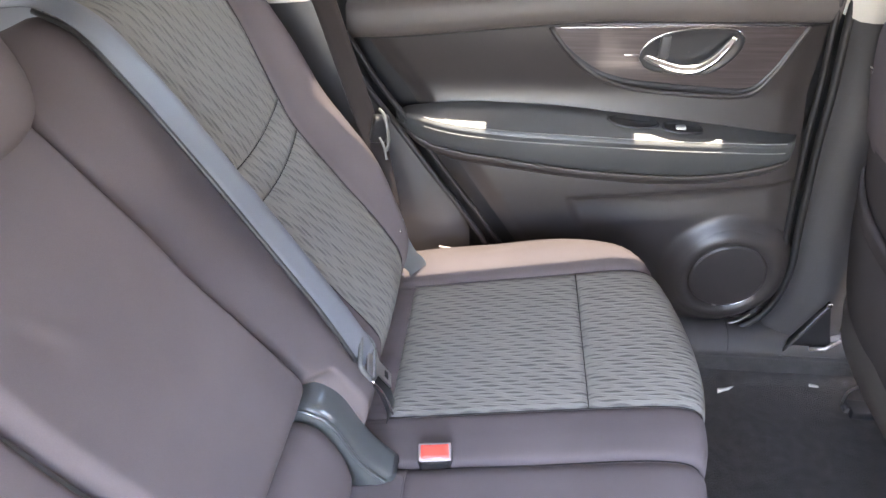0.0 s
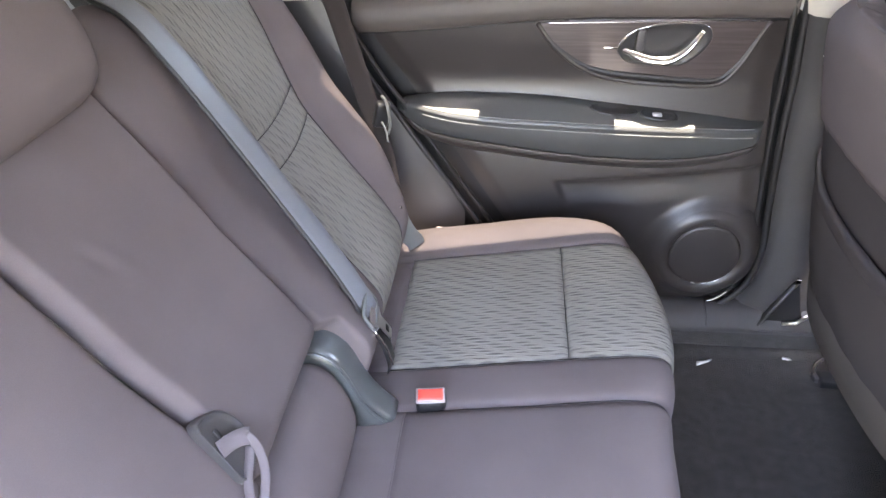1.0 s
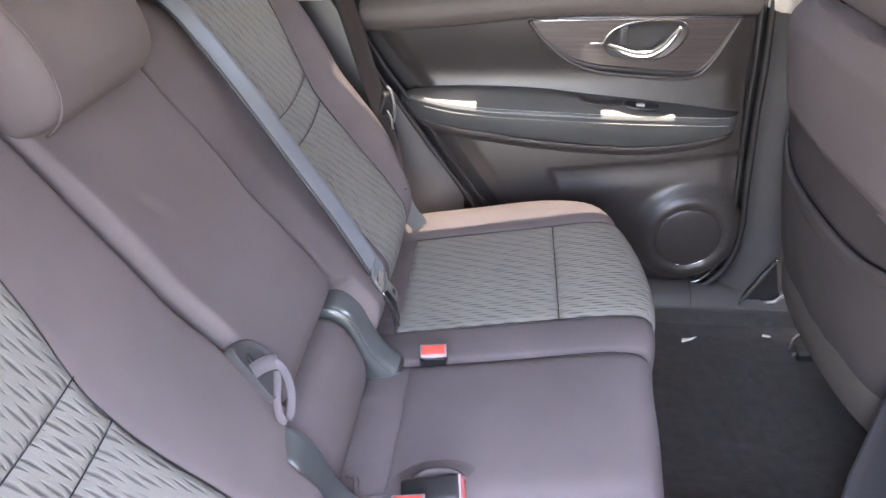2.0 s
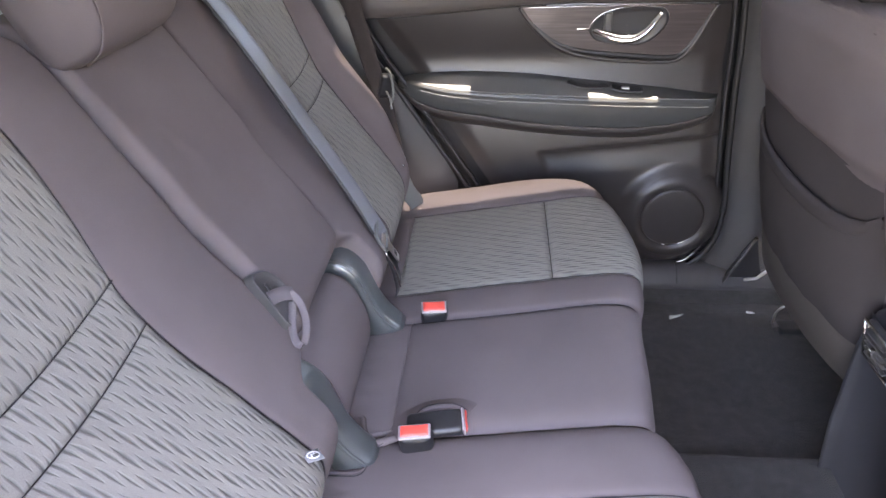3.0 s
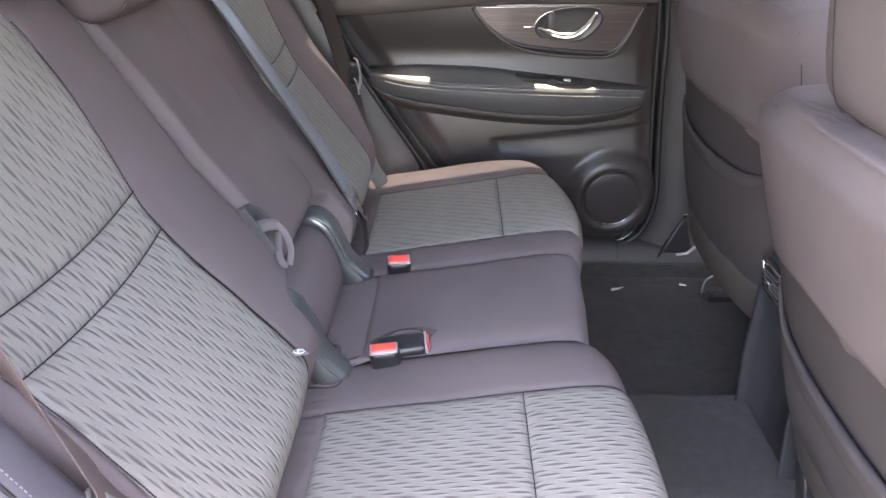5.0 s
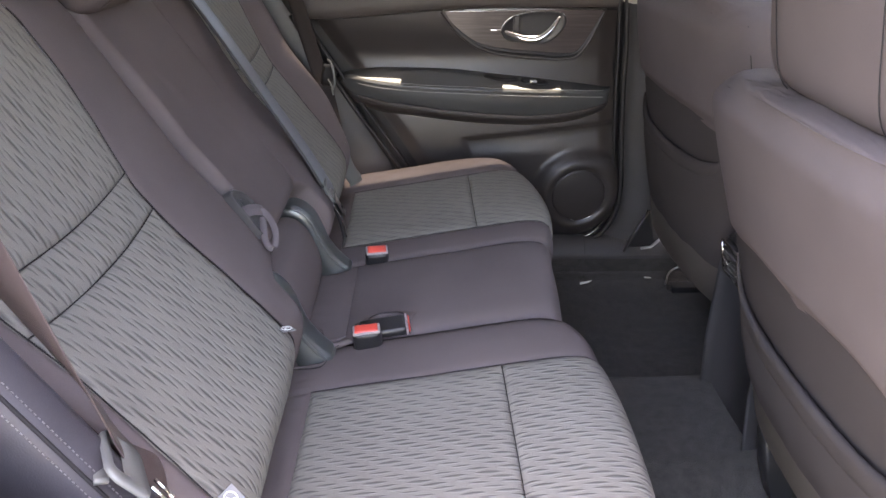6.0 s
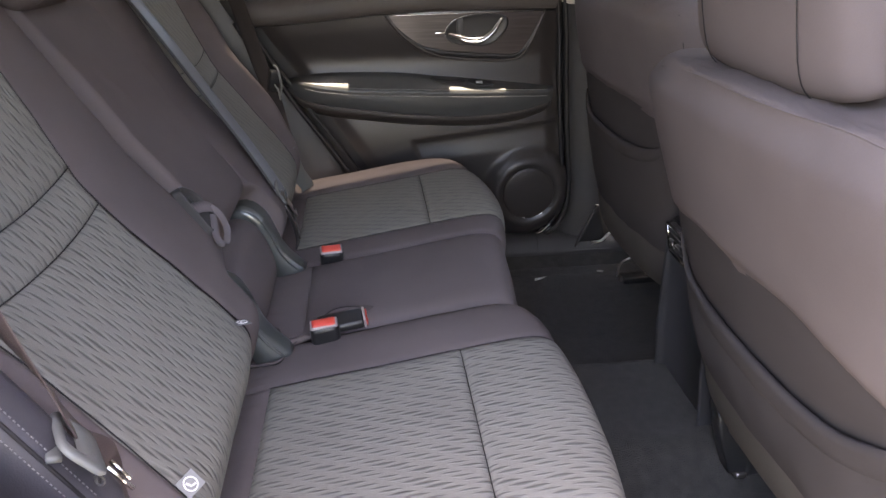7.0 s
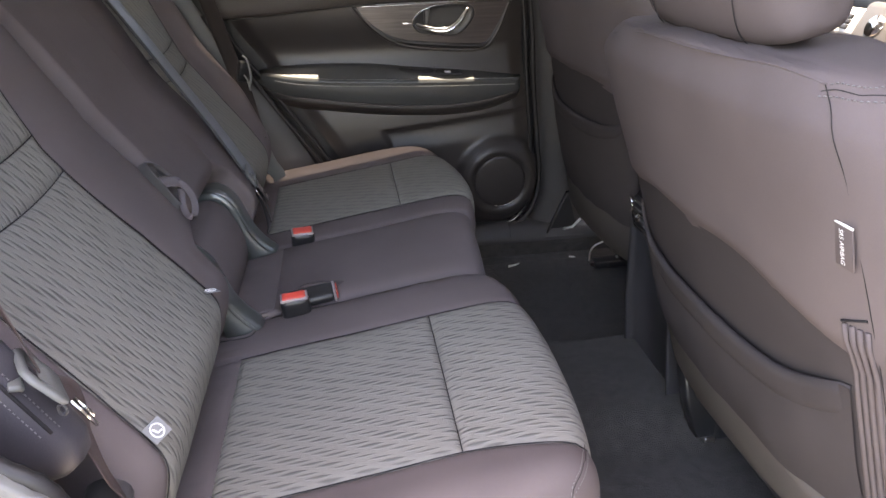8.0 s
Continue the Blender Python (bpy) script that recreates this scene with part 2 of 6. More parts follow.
def ribbon(centre, across, width, thick=0.0014, n=40):
    """Webbing: a thin flat band along the centre points; across gives the band's cross direction at each point."""
    pts = spline(centre, n)
    cl = [0.0]
    for a, b in zip(centre, centre[1:]):
        cl.append(cl[-1] + (Vector(b) - Vector(a)).length)
    ac = []
    for i in range(n + 1):
        q = cl[-1] * i / n
        k = max(j for j in range(len(cl) - 1) if cl[j] <= q + 1e-9)
        ac.append(Vector(across[k]).lerp(Vector(across[k + 1]), min(1.0, (q - cl[k]) / max(1e-9, cl[k + 1] - cl[k]))))
    rows, uvs, s = [], [], 0.0
    for i, p in enumerate(pts):
        if i:
            s += (p - pts[i - 1]).length
        d = (pts[min(i + 1, n)] - pts[max(i - 1, 0)]).normalized()
        a = (ac[i] - d * ac[i].dot(d)).normalized() * width / 2
        nn = d.cross(a).normalized() * thick / 2
        ring = [p - a * 0.96 + nn, p - a * 0.5 + nn * 1.25, p + a * 0.5 + nn * 1.25, p + a * 0.96 + nn, p + a, p + a * 0.96 - nn, p - a * 0.96 - nn, p - a]
        rows.append(ring)
        uvs.append([(s, j * 0.01) for j in range(8)])
    return cap_ends(grid_mesh(rows, uvs, close=True), 8)


def rounded_box(size, radius, seg=3, m=None):
    bm = bmesh.new()
    bmesh.ops.create_cube(bm, size=1)
    bmesh.ops.scale(bm, vec=size, verts=bm.verts)
    bmesh.ops.bevel(bm, geom=list(bm.edges), offset=radius, segments=seg, affect="EDGES", profile=0.5)
    if m is not None:
        bmesh.ops.transform(bm, matrix=m, verts=bm.verts)
    return bm


def prism(outline, m, depth, bevel=0.0, seg=2):
    """A flat outline (x, y) of some depth, laid out by the matrix m."""
    bm = bmesh.new()
    f = bm.faces.new([bm.verts.new((x, y, 0)) for x, y in outline])
    ex = bmesh.ops.extrude_face_region(bm, geom=[f])
    bmesh.ops.translate(bm, vec=(0, 0, depth), verts=[v for v in ex["geom"] if isinstance(v, bmesh.types.BMVert)])
    bmesh.ops.recalc_face_normals(bm, faces=bm.faces)
    if bevel:
        edges = [e for e in bm.edges if abs(e.verts[0].co.z - e.verts[1].co.z) < 1e-6]
        bmesh.ops.bevel(bm, geom=edges, offset=bevel, segments=seg, affect="EDGES", profile=0.6)
    bmesh.ops.transform(bm, matrix=m, verts=bm.verts)
    return bm


def add(bm, other):
    """Joins another bmesh into bm."""
    me = bpy.data.meshes.new("tmp")
    other.to_mesh(me)
    other.free()
    bm.from_mesh(me)
    bpy.data.meshes.remove(me)
    return bm


def box_between(a, b, radius=0.0):
    a, b = Vector(a), Vector(b)
    c, s = (a + b) / 2, b - a
    m = Matrix.Translation(c)
    if radius:
        return rounded_box(tuple(abs(v) for v in s), radius, 2, m)
    bm = bmesh.new()
    bmesh.ops.create_cube(bm, size=1)
    bmesh.ops.scale(bm, vec=tuple(abs(v) for v in s), verts=bm.verts)
    bmesh.ops.transform(bm, matrix=m, verts=bm.verts)
    return bm


def panel(surface, u0, u1, v0, v1, nu, nv, puff=0.004, roll=0.010, edge=0.0035):
    """A sewn cloth panel on surface(u, v) -> (point, normal), u and v in metres. v0 and v1 may be functions of u.
    Its edges dip into the seams and its middle swells a little."""
    A = v0 if callable(v0) else (lambda u: v0)
    B = v1 if callable(v1) else (lambda u: v1)
    rows, uvs = [], []

    def ease(f):
        return 0.5 * (0.5 - 0.5 * math.cos(math.pi * f)) + 0.5 * f
    for i in range(nu + 1):
        u = u0 + (u1 - u0) * ease(i / nu)
        r, q = [], []
        for j in range(nv + 1):
            f = ease(j / nv)
            v = A(u) + (B(u) - A(u)) * f
            p, nn = surface(u, v)
            d = min(abs(u - u0), abs(u1 - u), abs(v - A(u)), abs(B(u) - v))
            dip = edge * math.exp(-(d / (roll * 0.5)) ** 1.3)
            r.append(p + nn * (puff * (1 - math.exp(-d / 0.03)) - dip))
            q.append((u, v))
        rows.append(r)
        uvs.append(q)
    return grid_mesh(rows, uvs)


def strip_on(surface, path, radius=0.0016, lift=0.0, n=40):
    """A sewn seam: a thin thread line along (u, v) points of a surface."""
    pts = []
    uv = spline([(u, v, 0) for u, v in path], n)
    for p in uv:
        a, nn = surface(p[0], p[1])
        pts.append(a + nn * lift)
    return tube(pts, radius, 6)


def profile_surface(profile, bulge, flip=1):
    """surface(u, v): u metres along a profile of (x, z) points that may change with v (= y), pushed out along its normal by bulge(u, v)."""
    store = {}

    def line(v):
        key = round(v, 4)
        if key not in store:
            pts = spline([(x, 0, z) for x, z in profile(v)], 160)
            ln = [0.0]
            for a, b in zip(pts, pts[1:]):
                ln.append(ln[-1] + (b - a).length)
            store[key] = (pts, ln)
        return store[key]

    def raw(u, v):
        pts, ln = line(v)
        k = min(max(u / ln[-1], 0), 1) * 160
        i = min(int(k), 159)
        a, b = pts[i], pts[i + 1]
        p = a.lerp(b, k - i)
        t = (b - a).normalized()
        nn = Vector((-t.z, 0, t.x)) * flip
        q = p + nn * bulge(u, v)
        return Vector((q.x, v, q.z))

    def surface(u, v):
        h = 0.003
        p = raw(u, v)
        nn = (raw(u + h, v) - raw(u - h, v)).cross(raw(u, v + h) - raw(u, v - h)) * flip
        return p, (nn.normalized() if nn.length > 1e-12 else Vector((0, 0, 1)))
    return surface


def smooth(a, b, t):
    t = min(1.0, max(0.0, (t - a) / (b - a)))
    return t * t * (3 - 2 * t)


def along(surface, axis, value, v, lo, hi, rising=True):
    """The u at which the surface's coordinate reaches the value."""
    for _ in range(40):
        mid = (lo + hi) / 2
        if (surface(mid, v)[0][axis] < value) == rising:
            lo = mid
        else:
            hi = mid
    return (lo + hi) / 2


# ---- the rear bench ----
FRONT = lerp_table([(-0.71, -0.06), (-0.69, 0.02), (-0.66, 0.10), (-0.62, 0.145), (-0.5, 0.166), (-0.36, 0.17), (-0.21, 0.158), (-0.15, 0.142),
                    (-0.11, 0.128), (0.0, 0.134), (0.10, 0.142), (0.15, 0.152), (0.21, 0.166), (0.32, 0.18), (0.45, 0.172), (0.58, 0.145),
                    (0.63, 0.11), (0.66, 0.06), (0.69, -0.01), (0.71, -0.07)])


def cushion_profile(v):
    f = FRONT(max(-0.71, min(0.71, v)))

    def z(x):
        return 0.361 + 0.165 * x - 0.25 * max(0.0, x - 0.05) ** 2
    return [(-0.43, z(-0.43) - 0.03), (-0.38, z(-0.38) - 0.004), (-0.30, z(-0.30)), (-0.3 + (f + 0.18) * 0.36, z(-0.3 + (f + 0.18) * 0.36)), (-0.3 + (f + 0.18) * 0.7, z(-0.3 + (f + 0.18) * 0.7)), (f - 0.12, z(f - 0.12)), (f - 0.055, z(f - 0.05) - 0.003),
            (f - 0.015, z(f) - 0.018), (f, z(f) - 0.055), (f - 0.004, z(f) - 0.11), (f - 0.03, z(f) - 0.21), (f - 0.05, 0.06)]


def cushion_bulge(u, v):
    a = abs(v)
    h = 0.010 * math.exp(-((a - 0.635) / 0.04) ** 2)
    if a > 0.655:
        d = min(1.0, (a - 0.655) / 0.055)
        h -= 0.055 * (1 - math.sqrt(max(0.0, 1 - d * d))) + max(0.0, a - 0.71) * 6
    h -= 0.007 * math.exp(-(abs(v + 0.13) / 0.016) ** 1.4)
    h -= 0.004 * math.exp(-((v - 0.15) / 0.008) ** 2)
    if 0.115 < u < 0.185:      # gathers where the insert is tucked in behind
        h += 0.0022 * math.sin(v * 560 + 3 * noise.noise((v * 40, 0, 0))) * math.exp(-(u - 0.12) / 0.011)
    return h + 0.0015 * noise.noise((u * 9, v * 9, 3.1)) + 0.0012 * noise.noise((u * 30, v * 26, 1.7)) * (1 if u < 0.16 else 0.4)


CUSHION = profile_surface(cushion_profile, cushion_bulge)
U_REAR = along(CUSHION, 0, -0.304, 0.3, 0.0, 0.4)
U_SEAM = along(CUSHION, 0, 0.0, 0.3, 0.2, 0.6)
U_END = 0.84
U_BORDER = along(CUSHION, 0, -0.262, 0.0, 0.0, 0.4)


def bench_cushion(seat, sign, inner, inset, outset, centre):
    """A bench cushion: two dashed inserts, an outer bolster, an inner border, a strip behind, and for the wide one a plain middle."""
    s = sign

    def ordered(a, b):
        return (a, b) if a < b else (b, a)
    a, b = ordered(s * inner, s * inset)
    top = part("cushion", panel(CUSHION, 0.02, U_END, a, b, 70, 22), KNIT, seat, "plain purple-grey knit border")

    def outer(u):
        """The insert's outer seam: it widens over the front of the narrow seat."""
        return s * (outset + (0.020 * smooth(0.44, 0.60, u) if s < 0 else 0.0))

    def side(w, edge):
        return (w, edge) if s > 0 else (edge, w)
    a, b = side(s * inset, outer)
    part("seat_insert", panel(CUSHION, U_REAR, U_SEAM, a, b, 60, 150), DASH, top, "grey cloth with dark dashes")
    part("seat_insert", panel(CUSHION, U_SEAM, U_END, a, b, 60, 46), DASH, top, "grey cloth with dark dashes")
    part("seam", strip_on(CUSHION, [(U_SEAM, s * inset), (U_SEAM, s * outset)], 0.0008, -0.0012), SEAM, top)
    for w in (lambda u: s * inset, outer):
        part("seam", strip_on(CUSHION, [(u, w(u)) for u in (U_REAR, 0.3, 0.44, 0.50, 0.54, 0.60, 0.7, U_END - 0.02)], 0.0008, -0.0016), SEAM, top)
    a, b = ordered(s * inset, s * outset)
    part("rear_strip", panel(CUSHION, 0.02, U_REAR, a, b, 14, 40), KNIT, top)
    a, b = side(outer, s * 0.735)
    part("bolster", panel(CUSHION, 0.02, U_END, a, b, 70, 34), KNIT, top)
    if centre:
        part("middle_border", panel(CUSHION, 0.02, U_BORDER, centre, s * inner, 20, 40, puff=0.004, edge=0.0015), KNIT, top)
        part("middle_panel", panel(CUSHION, U_BORDER, U_END, centre, s * inner, 60, 40, puff=0.006, edge=0.002), KNIT, top)
        part("seam", strip_on(CUSHION, [(U_BORDER, centre + 0.012), (U_BORDER, 0.03), (U_BORDER, s * inner)], 0.0012, -0.0008), KNIT, top)
        part("seam", strip_on(CUSHION, [(0.165, s * inner), (0.3, s * inner), (0.5, s * inner + 0.002), (0.63, s * inner)], 0.0009, -0.0012), SEAM, top)
    bm = bmesh.new()
    if s > 0:        # a row of stitches on the outer bolster
        for i in range(46):
            u = 0.30 + i * 0.0075
            p, nn = CUSHION(u, 0.655 - 0.012 * max(0.0, (u - 0.5) / 0.1))
            q, _ = CUSHION(u + 0.0045, 0.655)
            add(bm, tube([p + nn * 0.003, p.lerp(q, 0.5) + nn * 0.0035, q + nn * 0.003], 0.0004, 5))
    else:            # a twin-stitched seam from the insert's front corner back over the bolster
        run = [(along(CUSHION, 0, x, v, 0.3, 0.60), v) for x, v in ((0.140, -0.595), (0.133, -0.617), (0.122, -0.636), (0.108, -0.652), (0.085, -0.668), (0.045, -0.680))]
        part("seam", strip_on(CUSHION, run, 0.0005, 0.0034), SEAM, top)
        fine = spline([(u, v, 0) for u, v in run], 72)
        for off in (-0.0026, 0.0026):
            for i in range(0, 71, 2):
                pts = []
                for q in (fine[i], fine[i].lerp(fine[i + 1], 0.5), fine[i + 1]):
                    p, nn = CUSHION(q.x + off * 0.7, q.y - off * 0.7)
                    pts.append(p + nn * 0.0042)
                add(bm, tube(pts, 0.0005, 5))
    part("stitching", bm, ARMSTITCH if s > 0 else STITCH, top)


wide_seat = thing("rear_seat", (0, 0, 0), "wide two-place rear seat, purple-grey knit with dashed cloth inserts", "car seat", "rear seats")
narrow_seat = thing("rear_seat", (0, 0, 0), "narrow one-place rear seat, purple-grey knit with dashed cloth inserts", "car seat", "rear seats")
bench_cushion(wide_seat, 1, 0.15, 0.243, 0.563, -0.128)
bench_cushion(narrow_seat, -1, 0.1290, 0.253, 0.572, None)


def back_profile(v):
    return [(-0.385, 0.285), (-0.352, 0.318), (-0.330, 0.356), (-0.318, 0.396), (-0.318, 0.430), (-0.338, 0.465), (-0.40, 0.553), (-0.482, 0.66), (-0.507, 0.703), (-0.548, 0.778), (-0.588, 0.850),
            (-0.609, 0.884), (-0.634, 0.905), (-0.668, 0.912), (-0.73, 0.90)]


FAR_OUT = lerp_table([(0.0, 0.53), (0.1, 0.550), (0.18, 0.594), (0.3, 0.649), (0.42, 0.680), (0.55, 0.697), (0.72, 0.70)])
FAR_INS = lerp_table([(0.0, 0.49), (0.12, 0.505), (0.24, 0.522), (0.40, 0.533), (0.50, 0.555), (0.62, 0.60), (0.72, 0.61)])
NEAR_OUT = lerp_table([(0.0, 0.625), (0.1, 0.645), (0.2, 0.642), (0.3, 0.636), (0.42, 0.634), (0.55, 0.652), (0.72, 0.69)])
NEAR_INS = lerp_table([(0.0, 0.60), (0.08, 0.618), (0.12, 0.617), (0.17, 0.607), (0.22, 0.602), (0.3, 0.600), (0.40, 0.592), (0.50, 0.595), (0.62, 0.61), (0.72, 0.615)])
NEAR_IN = lerp_table([(0.0, 0.25), (0.12, 0.262), (0.3, 0.28), (0.45, 0.284), (0.6, 0.25), (0.72, 0.24)])


def back_bulge(u, v):
    a = abs(v)
    out = FAR_OUT(u) if v > 0 else NEAR_OUT(u)
    ins = FAR_INS(u) if v > 0 else NEAR_INS(u)
    h = 0.0
    rise = min(1.0, max(0.0, (u - 0.10) / 0.2))
    c = (ins + out) / 2 + 0.02
    h += (0.028 if v > 0 else 0.014) * rise * math.exp(-((a - c) / 0.045) ** 2)
    if a > out - 0.045:
        d = min(1.0, (a - out + 0.045) / 0.045)
        h -= 0.05 * (1 - math.sqrt(max(0.0, 1 - d * d))) + max(0.0, a - out) * 8
    low = smooth(U_MID + 0.015, U_MID - 0.025, u)      # cut back round the hinge brackets
    e = (0.1305 + 0.04 * low) if v > 0 else (0.1245 + 0.066 * low)
    if a < e + 0.010:
        d = min(1.0, (e + 0.010 - a) / 0.010)
        h -= 0.022 * (1 - math.sqrt(max(0.0, 1 - d * d))) + max(0.0, e - a) * 10
    return h + 0.002 * noise.noise((u * 8, v * 8, 8.3)) + 0.0008 * noise.noise((u * 28, v * 24, 2.2))


FLATBACK = profile_surface(back_profile, lambda u, v: 0.0, -1)
U_MID = along(FLATBACK, 2, 0.505, 0.0, 0.1, 0.5)
BACK = profile_surface(back_profile, back_bulge, -1)
U_S2 = along(FLATBACK, 2, 0.656, 0.4, 0.2, 0.6)
U_S1 = along(FLATBACK, 2, 0.703, 0.4, 0.2, 0.6)
U_TOP = 0.80


def backrest(seat, s):
    ins = (lambda u: FAR_INS(u)) if s > 0 else (lambda u: -NEAR_INS(u))
    inn = (lambda u: 0.30) if s > 0 else (lambda u: -NEAR_IN(u))
    out = (lambda u: FAR_OUT(u) + 0.012) if s > 0 else (lambda u: -NEAR_OUT(u) - 0.012)
    edge = (lambda u: 0.1265 + 0.04 * smooth(U_MID + 0.015, U_MID - 0.025, u)) if s > 0 else (lambda u: -0.1205 - 0.066 * smooth(U_MID + 0.015, U_MID - 0.025, u))

    def bounds(va, vb):
        return (va, vb) if va(0.3) < vb(0.3) else (vb, va)

    def bowed(u, v):
        """The back's face with its cross seams hanging in a bow."""
        a, b = abs(inn(u)), abs(ins(u))
        k = (2 * abs(v) - a - b) / (b - a)
        return BACK(max(0.0, u - 0.011 * (1 - min(1.0, k * k)) - 0.004 * (1 - k)), v)
    top = part("backrest", panel(BACK, 0.0, U_TOP, *bounds(edge, inn), 90, 40, edge=0.002), KNIT, seat, "reclined, plain knit band")
    for u0, u1, nu, lab in ((0.0, U_S2, 60, ""), (U_S2, U_S1, 16, "narrow cross band of dashed cloth"), (U_S1, U_TOP, 50, "")):
        part("back_insert", panel(bowed, u0, u1, *bounds(inn, ins), nu, 44), DASH, top, lab or "grey cloth with dark dashes")
    part("bolster", panel(BACK, 0.0, U_TOP, *bounds(ins, out), 80, 32), KNIT, top)
    for u in (U_S1, U_S2):
        part("seam", strip_on(bowed, [(u, inn(u)), (u, (inn(u) + ins(u)) / 2), (u, ins(u))], 0.0008, -0.001), SEAM, top)
    for f in (inn, ins):
        part("seam", strip_on(BACK, [(0.02 + k * 0.0775, f(0.02 + k * 0.0775)) for k in range(10)], 0.0008, -0.0014, 70), SEAM, top)


backrest(wide_seat, 1)
backrest(narrow_seat, -1)


def rear_shell(seat, y0, y1):
    """The closed core and carpeted rear of a backrest."""
    front = [(x - 0.026, z - 0.018) for x, z in back_profile(0.0)]
    front[-1], front[-2], front[-3] = (-0.715, 0.872), (-0.672, 0.884), (-0.645, 0.878)
    rear = [(-0.735, 0.86), (-0.745, 0.82), (-0.70, 0.72), (-0.60, 0.54), (-0.52, 0.40), (-0.47, 0.30)]
    rows = []
    for k, f in ((0, 0.90), (0.02, 1.0), (0.5, 1.0), (0.98, 1.0), (1, 0.90)):
        y = y0 + (y1 - y0) * k
        rows.append([(-0.53 + (x + 0.53) * f, y, 0.60 + (z - 0.60) * f) for x, z in front + rear])
    part("rear_shell", cap_ends(grid_mesh(rows, close=True), len(front) + len(rear)), CARPET, seat, "dark carpeted rear of the backrest")


rear_shell(wide_seat, 0.193, 0.60)
rear_shell(narrow_seat, -0.59, -0.190)


DENT = (0.552, -0.055)


def middle_bulge(u, v):
    d = min(v + 0.120, 0.126 - v)
    h = 0.004 + 0.014 * math.sin(math.pi * min(1.0, max(0.0, (u - U_MID) / 0.46)))
    r = 0.014
    if d < r:
        k = min(1.0, 1 - d / r)
        h -= 0.030 * (1 - math.sqrt(max(0.0, 1 - k * k)))
    q = u - U_MID
    if q < 0.03:
        k = min(1.0, 1 - q / 0.03)
        h -= 0.035 * (1 - math.sqrt(max(0.0, 1 - k * k)))
    dx, dy = u - DENT[0], v - DENT[1]
    h -= 0.0025 * math.exp(-(dx / 0.02) ** 2 - ((dy + 0.5 * dx) / 0.008) ** 2)   # the small dent
    h += 0.0018 * math.exp(-((dx + 0.012) / 0.02) ** 2 - ((dy + 0.5 * dx - 0.010) / 0.008) ** 2)
    return h + 0.0018 * noise.noise((u * 10, v * 10, 5.3)) + 0.0007 * noise.noise((u * 34, v * 30, 9.3))


MIDDLE = profile_surface(back_profile, middle_bulge, -1)
mid = thing("middle_rest", (0, 0, 0), "plain purple-grey knit fold-down middle rest, folded up", "armrest")
part("front_cover", panel(MIDDLE, U_MID, U_TOP, -0.120, 0.126, 80, 60, puff=0.0, edge=0.0), KNIT, mid)
# the padded roll at the hinge
rows, uvs = [], []
for i in range(25):
    v = -0.117 + 0.237 * i / 24
    d = min(i, 24 - i)
    k = [0.88, 0.965, 0.99][d] if d < 3 else 1.0
    ring = []
    for p in spline([(-0.43, 0, 0.436), (-0.405, 0, 0.452), (-0.380, 0, 0.450), (-0.357, 0, 0.431), (-0.340, 0, 0.396), (-0.330, 0, 0.360), (-0.330, 0, 0.325), (-0.345, 0, 0.290)], 24):
        c = Vector((-0.40, 0, 0.37))
        q = c + (p - c) * k
        ring.append((q.x, v, q.z))
    rows.append(ring)
    uvs.append([(j * 0.01, v) for j in range(25)])
part("hinge_roll", grid_mesh(rows, uvs), KNIT, mid)


def hinge_bracket(y0, label):
    ob = thing("hinge_bracket", (0, 0, 0), label, "bracket", "middle rest brackets")
    rows = []
    # a curved, hollow arm: the ridge runs from the back over the roll down to the cushion
    ridge = spline([(-0.462, 0, 0.425), (-0.430, 0, 0.455), (-0.412, 0, 0.465), (-0.388, 0, 0.468), (-0.364, 0, 0.458), (-0.344, 0, 0.435), (-0.331, 0, 0.402), (-0.319, 0, 0.370), (-0.302, 0, 0.345), (-0.285, 0, 0.328), (-0.274, 0, 0.318)], 26)
    under = spline([(-0.470, 0, 0.395), (-0.440, 0, 0.420), (-0.418, 0, 0.432), (-0.394, 0, 0.436), (-0.377, 0, 0.428), (-0.362, 0, 0.405), (-0.352, 0, 0.378), (-0.345, 0, 0.350), (-0.338, 0, 0.325), (-0.334, 0, 0.308), (-0.332, 0, 0.300)], 26)
    w = 0.070
    for i, (a, b) in enumerate(zip(ridge, under)):
        y1 = y0 + w * (1 - 0.18 * (i / 26) ** 2)
        dd = (a - b) * 0.16
        ring = [(b.x, y0, b.z)]
        for k in range(11):
            g = -1 + 2 * k / 10
            f = 1 - (1 - abs(g) ** 5.0) ** 0.6
            ring.append((a.x - dd.x * 2.2 * f, (y0 + y1) / 2 + (y1 - y0) / 2 * g, a.z - dd.z * 2.2 * f))
        rows.append(ring + [(b.x, y1, b.z)])
    part("cover", cap_ends(grid_mesh(rows, close=True), 13), BRACKET, ob)
    part("rim", tube([(a.x - (a - b).x * 0.10, y0 - 0.001, a.z - (a - b).z * 0.10) for a, b in zip(ridge, under)][4:26], 0.0028, 8), BRACKET, ob)
    return ob


hinge_bracket(0.121, "satin grey plastic hinge cover beside the padded roll")
hinge_bracket(-0.186, "satin grey plastic hinge cover beside the narrow back")


